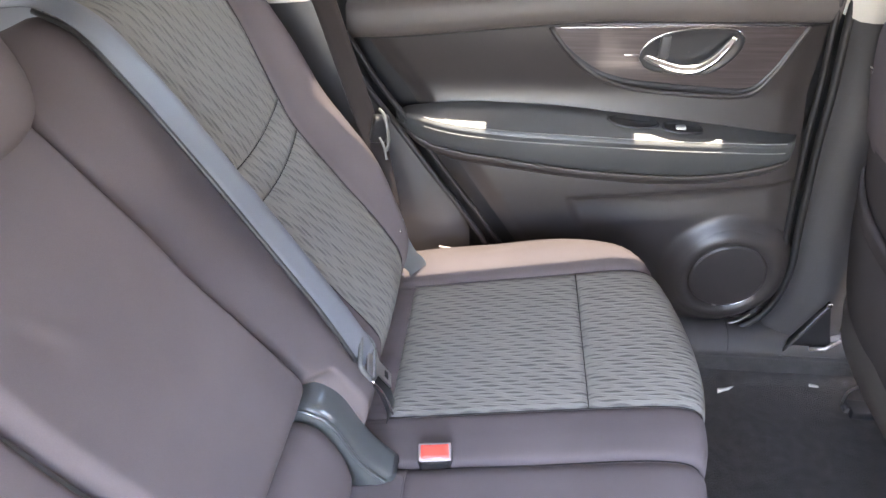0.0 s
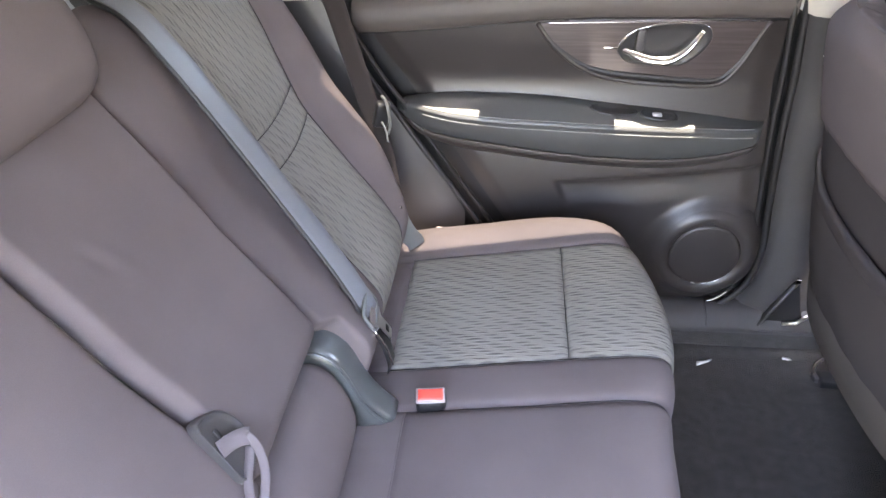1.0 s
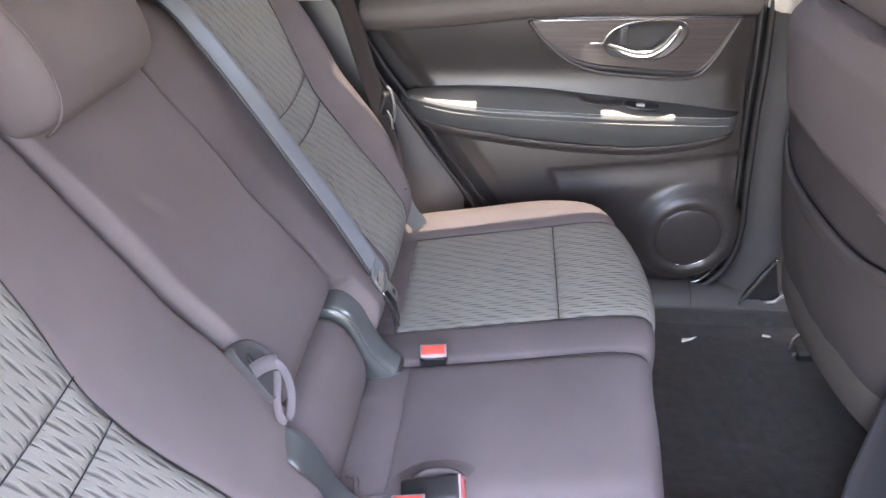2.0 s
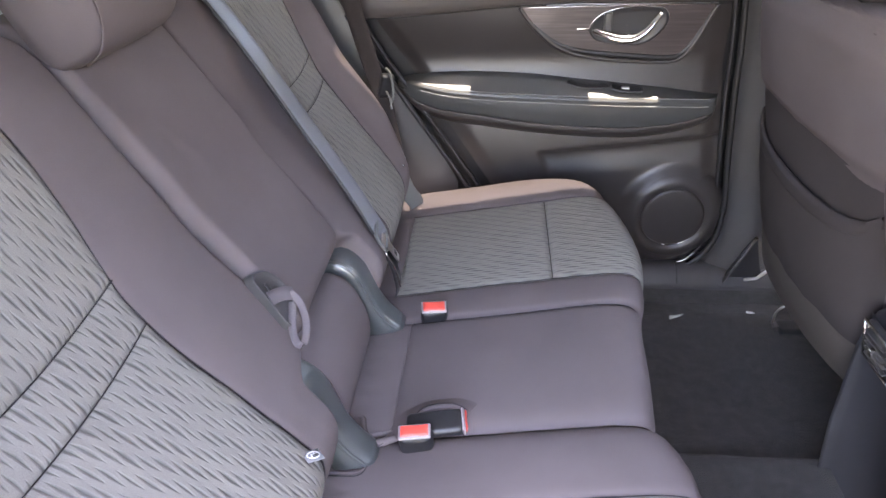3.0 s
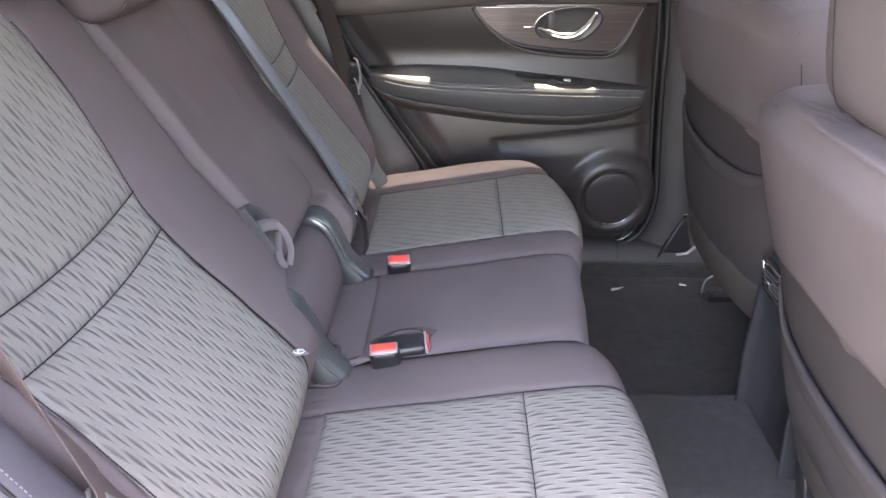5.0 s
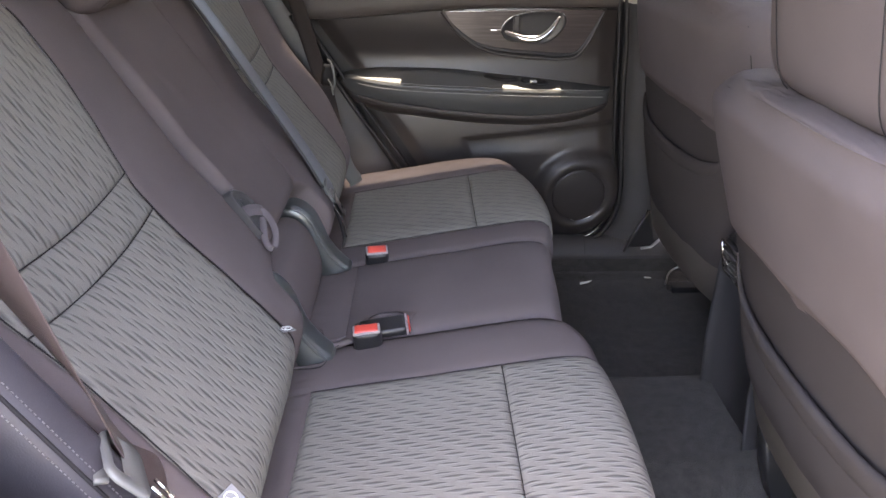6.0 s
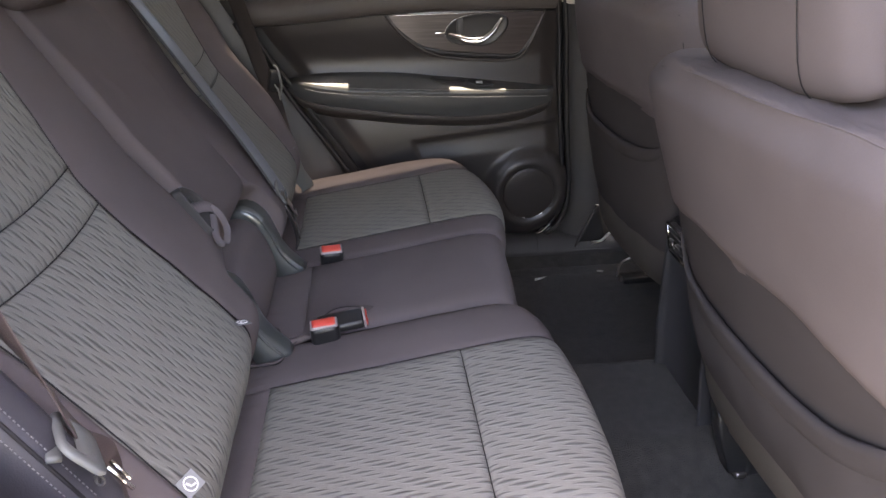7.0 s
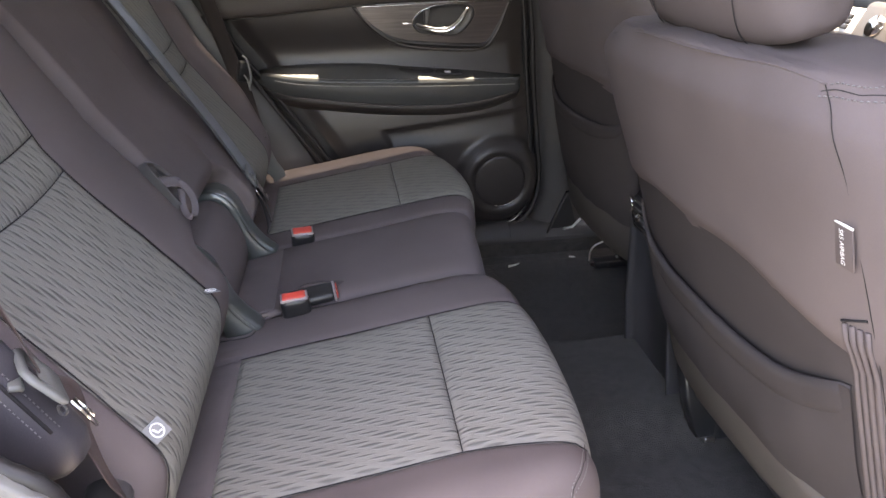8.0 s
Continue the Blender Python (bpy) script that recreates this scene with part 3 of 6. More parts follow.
def middle_headrest():
    ob = thing("headrest", (0, 0, 0), "low plain knit headrest on the middle rear place", "headrest")
    # a cushion that leans with the back: sections across y
    rows = []
    for i in range(29):
        f = -1 + 2 * i / 28
        y = -0.028 + 0.110 * f
        k = (1 - abs(f) ** 8) ** 0.5 if abs(f) < 1 else 0.0
        k = max(k, 0.05)
        ring = []
        for j in range(32):
            a = math.tau * j / 32
            ca, sa = math.cos(a), math.sin(a)
            lx = 0.056 * math.copysign(abs(ca) ** 0.62, ca) * (0.45 + 0.55 * k)
            lz = 0.085 * math.copysign(abs(sa) ** 0.66, sa) * (0.55 + 0.45 * k)
            lx += 0.012 * (1 - (lz / 0.085) ** 2)
            t = radians(24)
            ring.append((-0.600 + lx * math.cos(t) - lz * math.sin(t), y, 0.948 + lz * math.cos(t) + lx * math.sin(t)))
        rows.append(ring)
    part("pad", cap_ends(grid_mesh(rows, close=True), 32), KNIT, ob)
    t = radians(24)
    side = []
    for i in range(15):
        a = radians(-86 + 150 * i / 14)
        lx = 0.0560 * abs(math.cos(a)) ** 0.62
        lz = 0.0852 * math.copysign(abs(math.sin(a)) ** 0.66, math.sin(a))
        lx += 0.012 * (1 - (lz / 0.0852) ** 2)
        side.append((-0.600 + lx * math.cos(t) - lz * math.sin(t), -0.128, 0.948 + lz * math.cos(t) + lx * math.sin(t)))
    part("seam", tube(side, 0.0014, 5), KNIT, ob, "piped edge")
    for y in (-0.055, 0.07):
        part("post", tube([(-0.61, y, 0.78), (-0.62, y, 0.90)], 0.006, 10), CHROME, ob)
    return ob


middle_headrest()


# ---- the body shell ----
def slab(name, a, b, mat, label, category="car body", radius=0.0):
    return tagged(mesh_object(name, box_between(a, b, radius), mat, smooth=False), label=label, category=category, kind="structure")


def carpet_height(x, y):
    def step(a, b, t):
        t = min(1.0, max(0.0, (t - a) / (b - a)))
        return t * t * (3 - 2 * t)
    hump = step(0.165, 0.128, y) if y > 0 else step(-0.24, -0.125, y)
    z = -0.046 + 0.068 * hump
    z += 0.06 * step(0.86, 1.25, x) + 0.012 * step(0.69, 0.715, y)
    return z + 0.0022 * noise.noise((x * 14, y * 14, 0.4)) + 0.0012 * noise.noise((x * 45, y * 45, 1.4))


rows = []
for i in range(121):
    x = -0.15 + 1.75 * i / 120
    rows.append([(x, -0.73 + 1.46 * j / 130, carpet_height(x, -0.73 + 1.46 * j / 130)) for j in range(131)])
tagged(mesh_object("floor", grid_mesh(rows), CARPET), label="dark fibrous carpet over footwells and a low tunnel", category="carpet", kind="structure")
slab("floor_pan", (-1.9, -0.86, -0.16), (1.9, 0.86, -0.07), BLACKP, "dark underbody of the car")

# two pale scraps that lie on the carpet by the sill
scrap_m = Matrix.Translation((0.385, 0.664, -0.0405)) @ Euler((0.05, 0.03, 0.35)).to_matrix().to_4x4()
tagged(mesh_object("scrap", prism([(-0.024, -0.006), (-0.016, 0.007), (0.004, 0.004), (0.026, 0.004), (0.008, -0.003)], scrap_m, 0.0015), PAPER), label="small pale torn scrap lying on the dark carpet", category="scrap", group="scraps")
scrap_m = Matrix.Translation((0.588, 0.690, -0.0405)) @ Euler((0.0, 0.05, -0.1)).to_matrix().to_4x4()
tagged(mesh_object("scrap", prism([(-0.011, -0.004), (-0.009, 0.005), (0.006, 0.004), (0.012, -0.001), (0.004, -0.004)], scrap_m, 0.0015), PAPER), label="tiny pale scrap lying on the dark carpet", category="scrap", group="scraps")


def side_sill(s, label):
    """The plastic scuff plate along the door opening: a sloping top, a rounded lip and an upright face."""
    rows = []
    for i in range(41):
        x = -0.20 + 1.5 * i / 40
        prof = [(0.80, 0.062), (0.775, 0.070), (0.745, 0.066), (0.728, 0.055), (0.716, 0.034), (0.712, 0.024), (0.714, 0.016)]
        rows.append([(x, s * y, z) for y, z in prof])
    ob = thing("sill_trim", (0, 0, 0), label, "sill trim", "sill trims", "structure")
    part("scuff_plate", grid_mesh(rows), PLAST, ob)
    # this face is made darker than the plate above it
    part("kick_face", grid_mesh([[(-0.20 + 1.5 * i / 40, s * y, z) for y, z in ((0.722, 0.018), (0.721, -0.02), (0.718, -0.07))] for i in range(41)]), CARPET, ob, "darker face under the plate's lip")
    part("joint", tube([(0.386, s * y, z + 0.0005) for y, z in ((0.775, 0.070), (0.745, 0.066), (0.728, 0.055), (0.716, 0.034))], 0.0014, 5), RUBBER, ob)
    return ob


side_sill(1, "dark grey plastic sill plate with a joint across it")
side_sill(-1, "dark grey plastic sill plate at the open doorway")

# pillars of the far side
pil = thing("pillar_trim", (0, 0, 0), "dark grey lower pillar trim with a beige upper part", "pillar trim", "", "structure")
LEFT_EDGE = lerp_table([(-0.05, 0.47), (0.02, 0.475), (0.10, 0.485), (0.2, 0.493), (0.33, 0.482), (0.52, 0.462), (0.65, 0.452), (0.78, 0.435), (0.83, 0.43)])
rows = []
for i in range(40):
    z = 0.0 + 0.775 * i / 39
    x0 = LEFT_EDGE(z)
    flare = 0.08 * max(0.0, (0.17 - z) / 0.17) ** 2
    rows.append([(x0 - flare * 0.6, 0.80, z), (x0 + 0.004 - flare * 0.5, 0.770, z), (x0 + 0.018, 0.752, z), (x0 + 0.05, 0.738, z), (x0 + 0.085 + flare * 0.5, 0.735, z), (x0 + 0.12 + flare, 0.752, z), (x0 + 0.15 + flare, 0.80, z)])
part("lower_cover", grid_mesh(rows), PLAST, pil)
rows = []
for i in range(20):
    z = 0.77 + 0.52 * i / 19
    x0 = 0.43 - 0.16 * (z - 0.77)
    y = 0.742 - 0.24 * (z - 0.77)
    rows.append([(x0, y + 0.055, z), (x0 + 0.012, y + 0.01, z), (x0 + 0.03, y, z), (x0 + 0.085, y, z), (x0 + 0.105, y + 0.012, z), (x0 + 0.12, y + 0.05, z)])
part("upper_cover", grid_mesh(rows), CREAM, pil, "beige upper pillar cover")
# foot of the pillar with its dark triangular opening and a bright clip
foot = [(0.50, 0.022), (0.62, 0.026), (0.60, 0.085), (0.572, 0.178)]
part("belt_opening", prism(foot, Matrix.Translation((0, 0.738, 0)) @ Euler((radians(90), 0, 0)).to_matrix().to_4x4(), 0.012, 0.003), BLACKP, pil, "dark triangular opening at the foot")
part("rim", tube([(0.503, 0.722, 0.024), (0.535, 0.722, 0.10), (0.568, 0.722, 0.176)], [0.004, 0.005, 0.0045], 8), PLAST, pil)
part("clip", rounded_box((0.012, 0.004, 0.010), 0.0015, 2, Matrix.Translation((0.566, 0.719, 0.178))), CHROME, pil)
part("bracket", tube([(0.56, 0.715, 0.052), (0.59, 0.712, 0.058), (0.615, 0.712, 0.085)], 0.0045, 8), STEEL, pil)
part("ledge", box_between((0.50, 0.712, 0.022), (0.63, 0.74, 0.030), 0.002), PLAST, pil)

# the front seat's rail end far down in the footwell
rail = thing("seat_rail", (0, 0, 0), "black seat rail end with a bent wire", "seat rail", "seat rails")
part("channel", box_between((0.635, 0.600, -0.044), (0.95, 0.640, -0.022), 0.004), BLACKP, rail)
part("wire", tube(spline([(0.625, 0.632, -0.03), (0.628, 0.636, 0.0), (0.64, 0.634, 0.022), (0.665, 0.63, 0.036)], 14), 0.003, 8), STEEL, rail)
part("end_cap", rounded_box((0.014, 0.022, 0.016), 0.004, 2, Matrix.Translation((0.632, 0.625, -0.034))), PLAST, rail)

# the rear side trims and the wheel housings behind the doors
def quarter_trim(s, label):
    ob = thing("quarter_trim", (0, 0, 0), label, "side trim", "quarter trims", "structure")
    rows, dx = [], 0.0 if s > 0 else -0.16
    for i in range(36):
        f = i / 35
        z = 0.02 + 0.80 * f
        xr = -0.205 - 0.40 * max(0.0, min(1.0, (z - 0.30) / 0.5)) * 0.75 + dx    # the edge by the seal
        rows.append([(xr - 0.008, s * 0.796, z), (xr - 0.025, s * 0.790, z), (xr - 0.06, s * (0.784 - 0.004 * math.sin(f * 5) - 0.006 * math.exp(-((z - 0.40) / 0.015) ** 2)), z), (xr - 0.16, s * 0.775, z), (xr - 0.30, s * 0.745, z), (xr - 0.5, s * 0.735, z)])
    part("panel", grid_mesh(rows), PLAST, ob)
    rows = []
    for i in range(20):
        z = 0.80 + 0.50 * i / 19
        x0 = -0.50 - 0.30 * (z - 0.8) + dx
        y = 0.735 - 0.22 * (z - 0.80)
        rows.append([(x0 + 0.03, s * (y + 0.05), z), (x0, s * (y + 0.012), z), (x0 - 0.05, s * y, z), (x0 - 0.2, s * (y - 0.01), z), (x0 - 0.34, s * y, z)])
    part("upper_cover", grid_mesh(rows), CREAM, ob, "beige upper pillar cover")
    return ob


quarter_trim(1, "dark grey moulded trim between seat and door seal")
quarter_trim(-1, "dark grey moulded trim beside the open doorway")

seal = thing("door_seal", (0, 0, 0), "black rubber door seal round the doorway", "door seal", "", "structure")
rear_line = [(-0.47, 0.775, 0.735), (-0.418, 0.775, 0.641), (-0.362, 0.775, 0.559), (-0.296, 0.772, 0.458), (-0.201, 0.768, 0.319), (-0.13, 0.764, 0.20), (-0.08, 0.762, 0.10)]
part("inner_lip", tube(spline(rear_line, 50), 0.0065, 10), RUBBER, seal)
part("outer_lip", tube(spline([(x + 0.028, y + 0.006, z) for x, y, z in rear_line], 50), 0.0055, 10), RUBBER, seal)
front_line = [(0.425, 0.785, 0.83), (0.424, 0.785, 0.776), (0.437, 0.785, 0.645), (0.446, 0.785, 0.518), (0.465, 0.783, 0.333), (0.476, 0.78, 0.229), (0.462, 0.776, 0.13), (0.41, 0.772, 0.065), (0.33, 0.77, 0.052)]
part("front_lip", tube(spline([(x + 0.012, y - 0.005, z) for x, y, z in front_line], 60), 0.0075, 10), RUBBER, seal)
part("front_lip", tube(spline([(x - 0.006, y + 0.006, z) for x, y, z in front_line], 60), 0.006, 10), RUBBER, seal)

# ---- the far rear door ----
door = thing("car_door", (0, 0, 0), "closed rear car door with dark moulded panel and brown trim", "car door")
D_LEFT = lerp_table([(0.04, -0.03), (0.20, -0.075), (0.32, -0.145), (0.458, -0.235), (0.56, -0.305), (0.641, -0.36), (0.745, -0.425)])
D_RIGHT = lerp_table([(0.04, 0.36), (0.06, 0.40), (0.13, 0.452), (0.229, 0.466), (0.333, 0.456), (0.518, 0.436), (0.645, 0.427), (0.745, 0.418)])


SPK = Vector((0.357, 0.211))


def door_y(x, z):
    """Depth of the inner panel: hollow above the armrest, a proud pocket below, a round speaker pod."""
    y = 0.806 - 0.010 * smooth(0.62, 0.75, z) - 0.024 * (1 - smooth(0.36, 0.62, z))
    y += 0.012 * math.exp(-((z - 0.62) / 0.05) ** 2)
    # a shallow recess below the armrest: a straight upper edge that rises forward and a stepped rear end
    line = 0.384 + 0.125 * max(0.0, x) ** 1.15
    inside = smooth(line + 0.005, line - 0.004, z) * smooth(-0.014 + (0.39 - z) * 0.45, 0.006 + (0.39 - z) * 0.45, x)
    y += 0.013 * inside - 0.010 * inside * smooth(line - 0.012, line - 0.075, z)
    r = (Vector((x, z)) - SPK).length
    y -= 0.022 * smooth(0.150, 0.108, r) - 0.012 * smooth(0.098, 0.082, r)
    y += 0.012 * smooth(0.05, 0.0, min(x - D_LEFT(z), D_RIGHT(z) - x))
    return y


rows = []
for i in range(100):
    z = 0.04 + 0.706 * i / 99
    a, b = D_LEFT(z), D_RIGHT(z)
    rows.append([(a + (b - a) * j / 109, door_y(a + (b - a) * j / 109, z), z) for j in range(110)])
part("inner_panel", grid_mesh(rows), DOOR, door)
# upper roll along the window
rows = []
for i in range(60):
    x = -0.44 + 0.865 * i / 59
    zl = 0.722 + 0.034 * smooth(-0.45, 0.1, x)
    rows.append([(x, 0.804, zl - 0.006), (x, 0.793, zl), (x, 0.787, zl + 0.008), (x, 0.785, zl + 0.026), (x, 0.788, zl + 0.046), (x, 0.795, zl + 0.058), (x, 0.815, zl + 0.064), (x, 0.84, zl + 0.066)])
part("window_ledge", grid_mesh(rows), SILLTRIM, door, "lighter soft plastic ledge under the window")
part("ledge_gap", tube([(x, 0.796, 0.719 + 0.034 * smooth(-0.45, 0.1, x)) for x in (-0.43 + 0.85 * k / 30 for k in range(31))], 0.0022, 6), RUBBER, door)

# brown trim shield with its dark groove
shield = [(-0.066, 0.742), (-0.045, 0.716), (-0.012, 0.686), (0.028, 0.660), (0.075, 0.645), (0.127, 0.638), (0.20, 0.632), (0.262, 0.628), (0.30, 0.629), (0.322, 0.640), (0.347, 0.676), (0.365, 0.715), (0.380, 0.748)]


def outline_plate(points, y_of, lift, thick):
    """A thin plate that follows the door's depth, with a rounded rim."""
    bm = bmesh.new()
    ring = [bm.verts.new((x, y_of(x, z) - lift, z)) for x, z in points]
    f = bm.faces.new(ring)
    ins = bmesh.ops.inset_region(bm, faces=[f], thickness=thick, depth=0.0)
    for v in f.verts:
        v.co.y -= 0.003
    rim = [bm.verts.new((v.co.x, v.co.y + lift + 0.012, v.co.z)) for v in ring]
    for i in range(len(ring)):
        j = (i + 1) % len(ring)
        bm.faces.new((ring[i], rim[i], rim[j], ring[j]))
    bmesh.ops.recalc_face_normals(bm, faces=bm.faces)
    return bm


fine = [(p.x, p.z) for p in spline([(x, 0, z) for x, z in shield], 60)]
part("trim_shield", outline_plate(fine, lambda x, z: 0.800, 0.004, 0.005), WOODY, door, "glossy brown trim with long streaks", smooth=False)
part("groove", tube([(x, 0.797, z) for x, z in fine], [0.0045 + 0.0035 * math.sin(math.pi * k / 60) for k in range(61)], 8), BLACKP, door)
part("groove_lip", tube([(x + 0.002, 0.795, z - 0.013 * math.sin(math.pi * min(1, max(0, k / 60)))) for k, (x, z) in enumerate(fine)], 0.0055, 8), DOOR, door)
part("trim_edge", tube([(-0.06 + 0.43 * k / 20, 0.7945, 0.7425 + 0.006 * k / 20) for k in range(21)], 0.0012, 6), CHROME, door)

# inner handle: oval bowl, chrome ring, chrome lever, lock knob
def oval(n, grow=0.0):
    pts = [(0.100, 0.688), (0.104, 0.706), (0.125, 0.727), (0.17, 0.741), (0.225, 0.744), (0.262, 0.740), (0.276, 0.722), (0.270, 0.700), (0.247, 0.674), (0.218, 0.660), (0.165, 0.661), (0.118, 0.669)]
    c = Vector((0.185, 0.702))
    loop = spline([(x, 0, z) for x, z in pts + pts[:1]], n)[:-1]
    return [(c.x + (p.x - c.x) * (1 + grow), c.y + (p.z - c.y) * (1 + grow)) for p in loop]


# almost flat disc; black stands in for the bowl's inner shade
handle = part("handle_bowl", bmesh.new(), BLACKP, door, "near-flat oval handle bowl, its hollow's shade put into black")
bm = bmesh.new()
add(bm, grid_mesh([[(x, y, z) for x, z in oval(48, g)] for g, y in ((0.03, 0.7935), (0.015, 0.7905), (-0.04, 0.7898), (-0.10, 0.7912), (-0.3, 0.7922), (-0.7, 0.7926), (-0.98, 0.7926))], close=True))
bm.to_mesh(handle.data)
bm.free()
for p in handle.data.polygons:
    p.use_smooth = True
part("handle_ring", tube([(x, 0.7925, z) for x, z in oval(60, 0.015) + oval(60, 0.015)[:1]], 0.0014, 8), CHROME, door)
lever = spline([(0.108, 0.797, 0.692), (0.135, 0.784, 0.684), (0.165, 0.776, 0.677), (0.198, 0.772, 0.678), (0.225, 0.772, 0.694), (0.243, 0.774, 0.716), (0.256, 0.778, 0.734)], 30)
part("lever", tube(lever, [0.004 + 0.0070 * math.sin(math.pi * min(1, 0.12 + k / 30 * 0.85)) ** 0.7 for k in range(31)], 12, 0.6), CHROME, door, "curved chrome pull lever")
part("lock_knob", rounded_box((0.018, 0.012, 0.042), 0.004, 3, Matrix.Translation((0.140, 0.788, 0.712))), PLAST, door)
# chrome strip put in as a glint beside the bowl
part("glint_strip", rounded_box((0.030, 0.002, 0.004), 0.0008, 2, Matrix.Translation((0.086, 0.7925, 0.694))), CHROME, door)

# armrest: swept along the door
ARM_T = lerp_table([(-0.360, 0.566), (-0.338, 0.578), (-0.247, 0.588), (-0.136, 0.588), (-0.026, 0.583), (0.084, 0.571), (0.193, 0.560), (0.302, 0.548), (0.42, 0.533)])
ARM_E = lerp_table([(-0.360, 0.566), (-0.33, 0.571), (-0.244, 0.557), (-0.134, 0.547), (-0.025, 0.542), (0.083, 0.537), (0.19, 0.533), (0.294, 0.531), (0.42, 0.526)])
ARM_L = lerp_table([(-0.360, 0.555), (-0.29, 0.518), (-0.132, 0.492), (-0.019, 0.477), (0.093, 0.468), (0.202, 0.465), (0.307, 0.474), (0.42, 0.498)])
ARM_D = lerp_table([(-0.362, 0.006), (-0.352, 0.022), (-0.31, 0.042), (-0.2, 0.055), (0.1, 0.057), (0.33, 0.052), (0.40, 0.040), (0.418, 0.022), (0.424, 0.004)])


def arm_ring(x):
    t, e, l, d = ARM_T(x), ARM_E(x), ARM_L(x), ARM_D(x)
    return t, e, l, d


upper, lower = [], []
for i in range(111):
    x = -0.362 + 0.786 * i / 110
    t, e, l, d = arm_ring(x)
    y = 0.807
    k = min(1.0, d / 0.055)
    upper.append([(x, y, t + 0.002), (x, y - d * 0.15, t + 0.003), (x, y - d * 0.45, t - 0.006 * k), (x, y - d * 0.75, e + 0.006 + (t - e) * 0.25), (x, y - d * 0.92, e + 0.007 * k), (x, y - d, e),
                  (x, y - d * 1.0, e - 0.004), (x, y - d * 0.985, e - 0.008), (x, y - d, e - 0.013), (x, y - d * 0.995, (e + l) / 2), (x, y - d * 0.93, l + 0.006), (x, y - d * 0.88, l)])
    lower.append([(x, y - d * 0.90, l - 0.0005), (x, y - d * 0.97, l - 0.004), (x, y - d * 0.86, l - 0.016 * k), (x, y - d * 0.6, l - 0.030 * k), (x, y - d * 0.25, l - 0.040 * k), (x, y + 0.004, l - 0.044 * k)])
part("armrest_pad", grid_mesh(upper), ARMPAD, door, "dark padded armrest with twin stitching")
part("armrest_base", grid_mesh(lower), DOOR, door)
part("accent_line", tube([(x, 0.807 - ARM_D(x) * 0.99, ARM_L(x) - 0.001) for x in (-0.30 + 0.70 * k / 60 for k in range(61))], 0.0026, 8), SILLTRIM, door, "thin pale grey accent line")
bm = bmesh.new()
for i in range(170):
    x = -0.30 + i * 0.0041
    for dz, dd in ((0.007, 0.92), (-0.011, 1.003)):
        d = ARM_D(x)
        add(bm, box_between((x, 0.807 - d * dd - 0.0009, ARM_E(x) + dz - 0.0008), (x + 0.0027, 0.807 - d * dd + 0.0006, ARM_E(x) + dz + 0.0008)))
part("stitching", bm, ARMSTITCH, door)
# pull cup and window switch on the armrest


def arm_top(x, f):
    return Vector((x, 0.807 - ARM_D(x) * f, ARM_T(x) - 0.004 - (ARM_T(x) - ARM_E(x)) * 0.75 * max(0, f - 0.35)))


loop = []
for k in range(32):
    a = math.tau * k / 32
    loop.append(arm_top(0.105 + 0.048 * math.cos(a), 0.40 + 0.26 * math.sin(a)) + Vector((0, 0, 0.003)))
centre = sum(loop, Vector()) / 32
# no real hollow: black colour gives the shade inside the cup
part("pull_cup", grid_mesh([[centre + (p - centre) * g + Vector((0, 0, dz)) for p in loop] for g, dz in ((1.06, -0.001), (1.0, 0.0025), (0.94, 0.0018), (0.85, 0.0006), (0.3, 0.0012), (0.02, 0.0014))], close=True), BLACKP, door, "nearly flat pull cup, its hollow's shade put into black")
loop2 = []
for k in range(28):
    a = math.tau * k / 28
    loop2.append(arm_top(0.200 + 0.038 * math.copysign(abs(math.cos(a)) ** 0.7, math.cos(a)), 0.45 + 0.24 * math.copysign(abs(math.sin(a)) ** 0.7, math.sin(a))) + Vector((0, 0, 0.003)))
c2 = sum(loop2, Vector()) / 28
part("switch_plate", grid_mesh([[c2 + (p - c2) * g + Vector((0, 0, dz)) for p in loop2] for g, dz in ((1.05, -0.001), (1.0, 0.003), (0.9, 0.003), (0.84, 0.001), (0.5, 0.001), (0.02, 0.001))], close=True), BLACKP, door)
part("window_switch", rounded_box((0.020, 0.012, 0.010), 0.003, 3, Matrix.Translation(c2 + Vector((-0.004, 0, 0.0)))), SILVER, door)
# speaker: raised ring and a disc
def ring_at(r, y):
    return [(SPK.x + r * math.cos(math.tau * k / 64), y, SPK.y + r * 1.02 * math.sin(math.tau * k / 64)) for k in range(64)]


part("speaker_ring", grid_mesh([ring_at(r, y) for r, y in ((0.140, 0.792), (0.130, 0.779), (0.119, 0.768), (0.108, 0.760), (0.098, 0.757), (0.089, 0.759), (0.082, 0.764))], close=True), DOOR, door)
part("speaker_grille", grid_mesh([ring_at(r, y) for r, y in ((0.083, 0.768), (0.080, 0.7625), (0.075, 0.7612), (0.05, 0.760), (0.02, 0.7595), (0.001, 0.7595))], close=True), DOOR, door)
part("grille_edge", tube([Vector(p) for p in ring_at(0.0805, 0.7622)[46:56]], 0.0012, 6), STEEL, door)
# steel line drawn for the glint along the door's lower edge
part("edge_glint", tube(spline([(0.385, 0.771, 0.066), (0.41, 0.771, 0.075), (0.435, 0.771, 0.10)], 12), 0.0018, 6), STEEL, door)
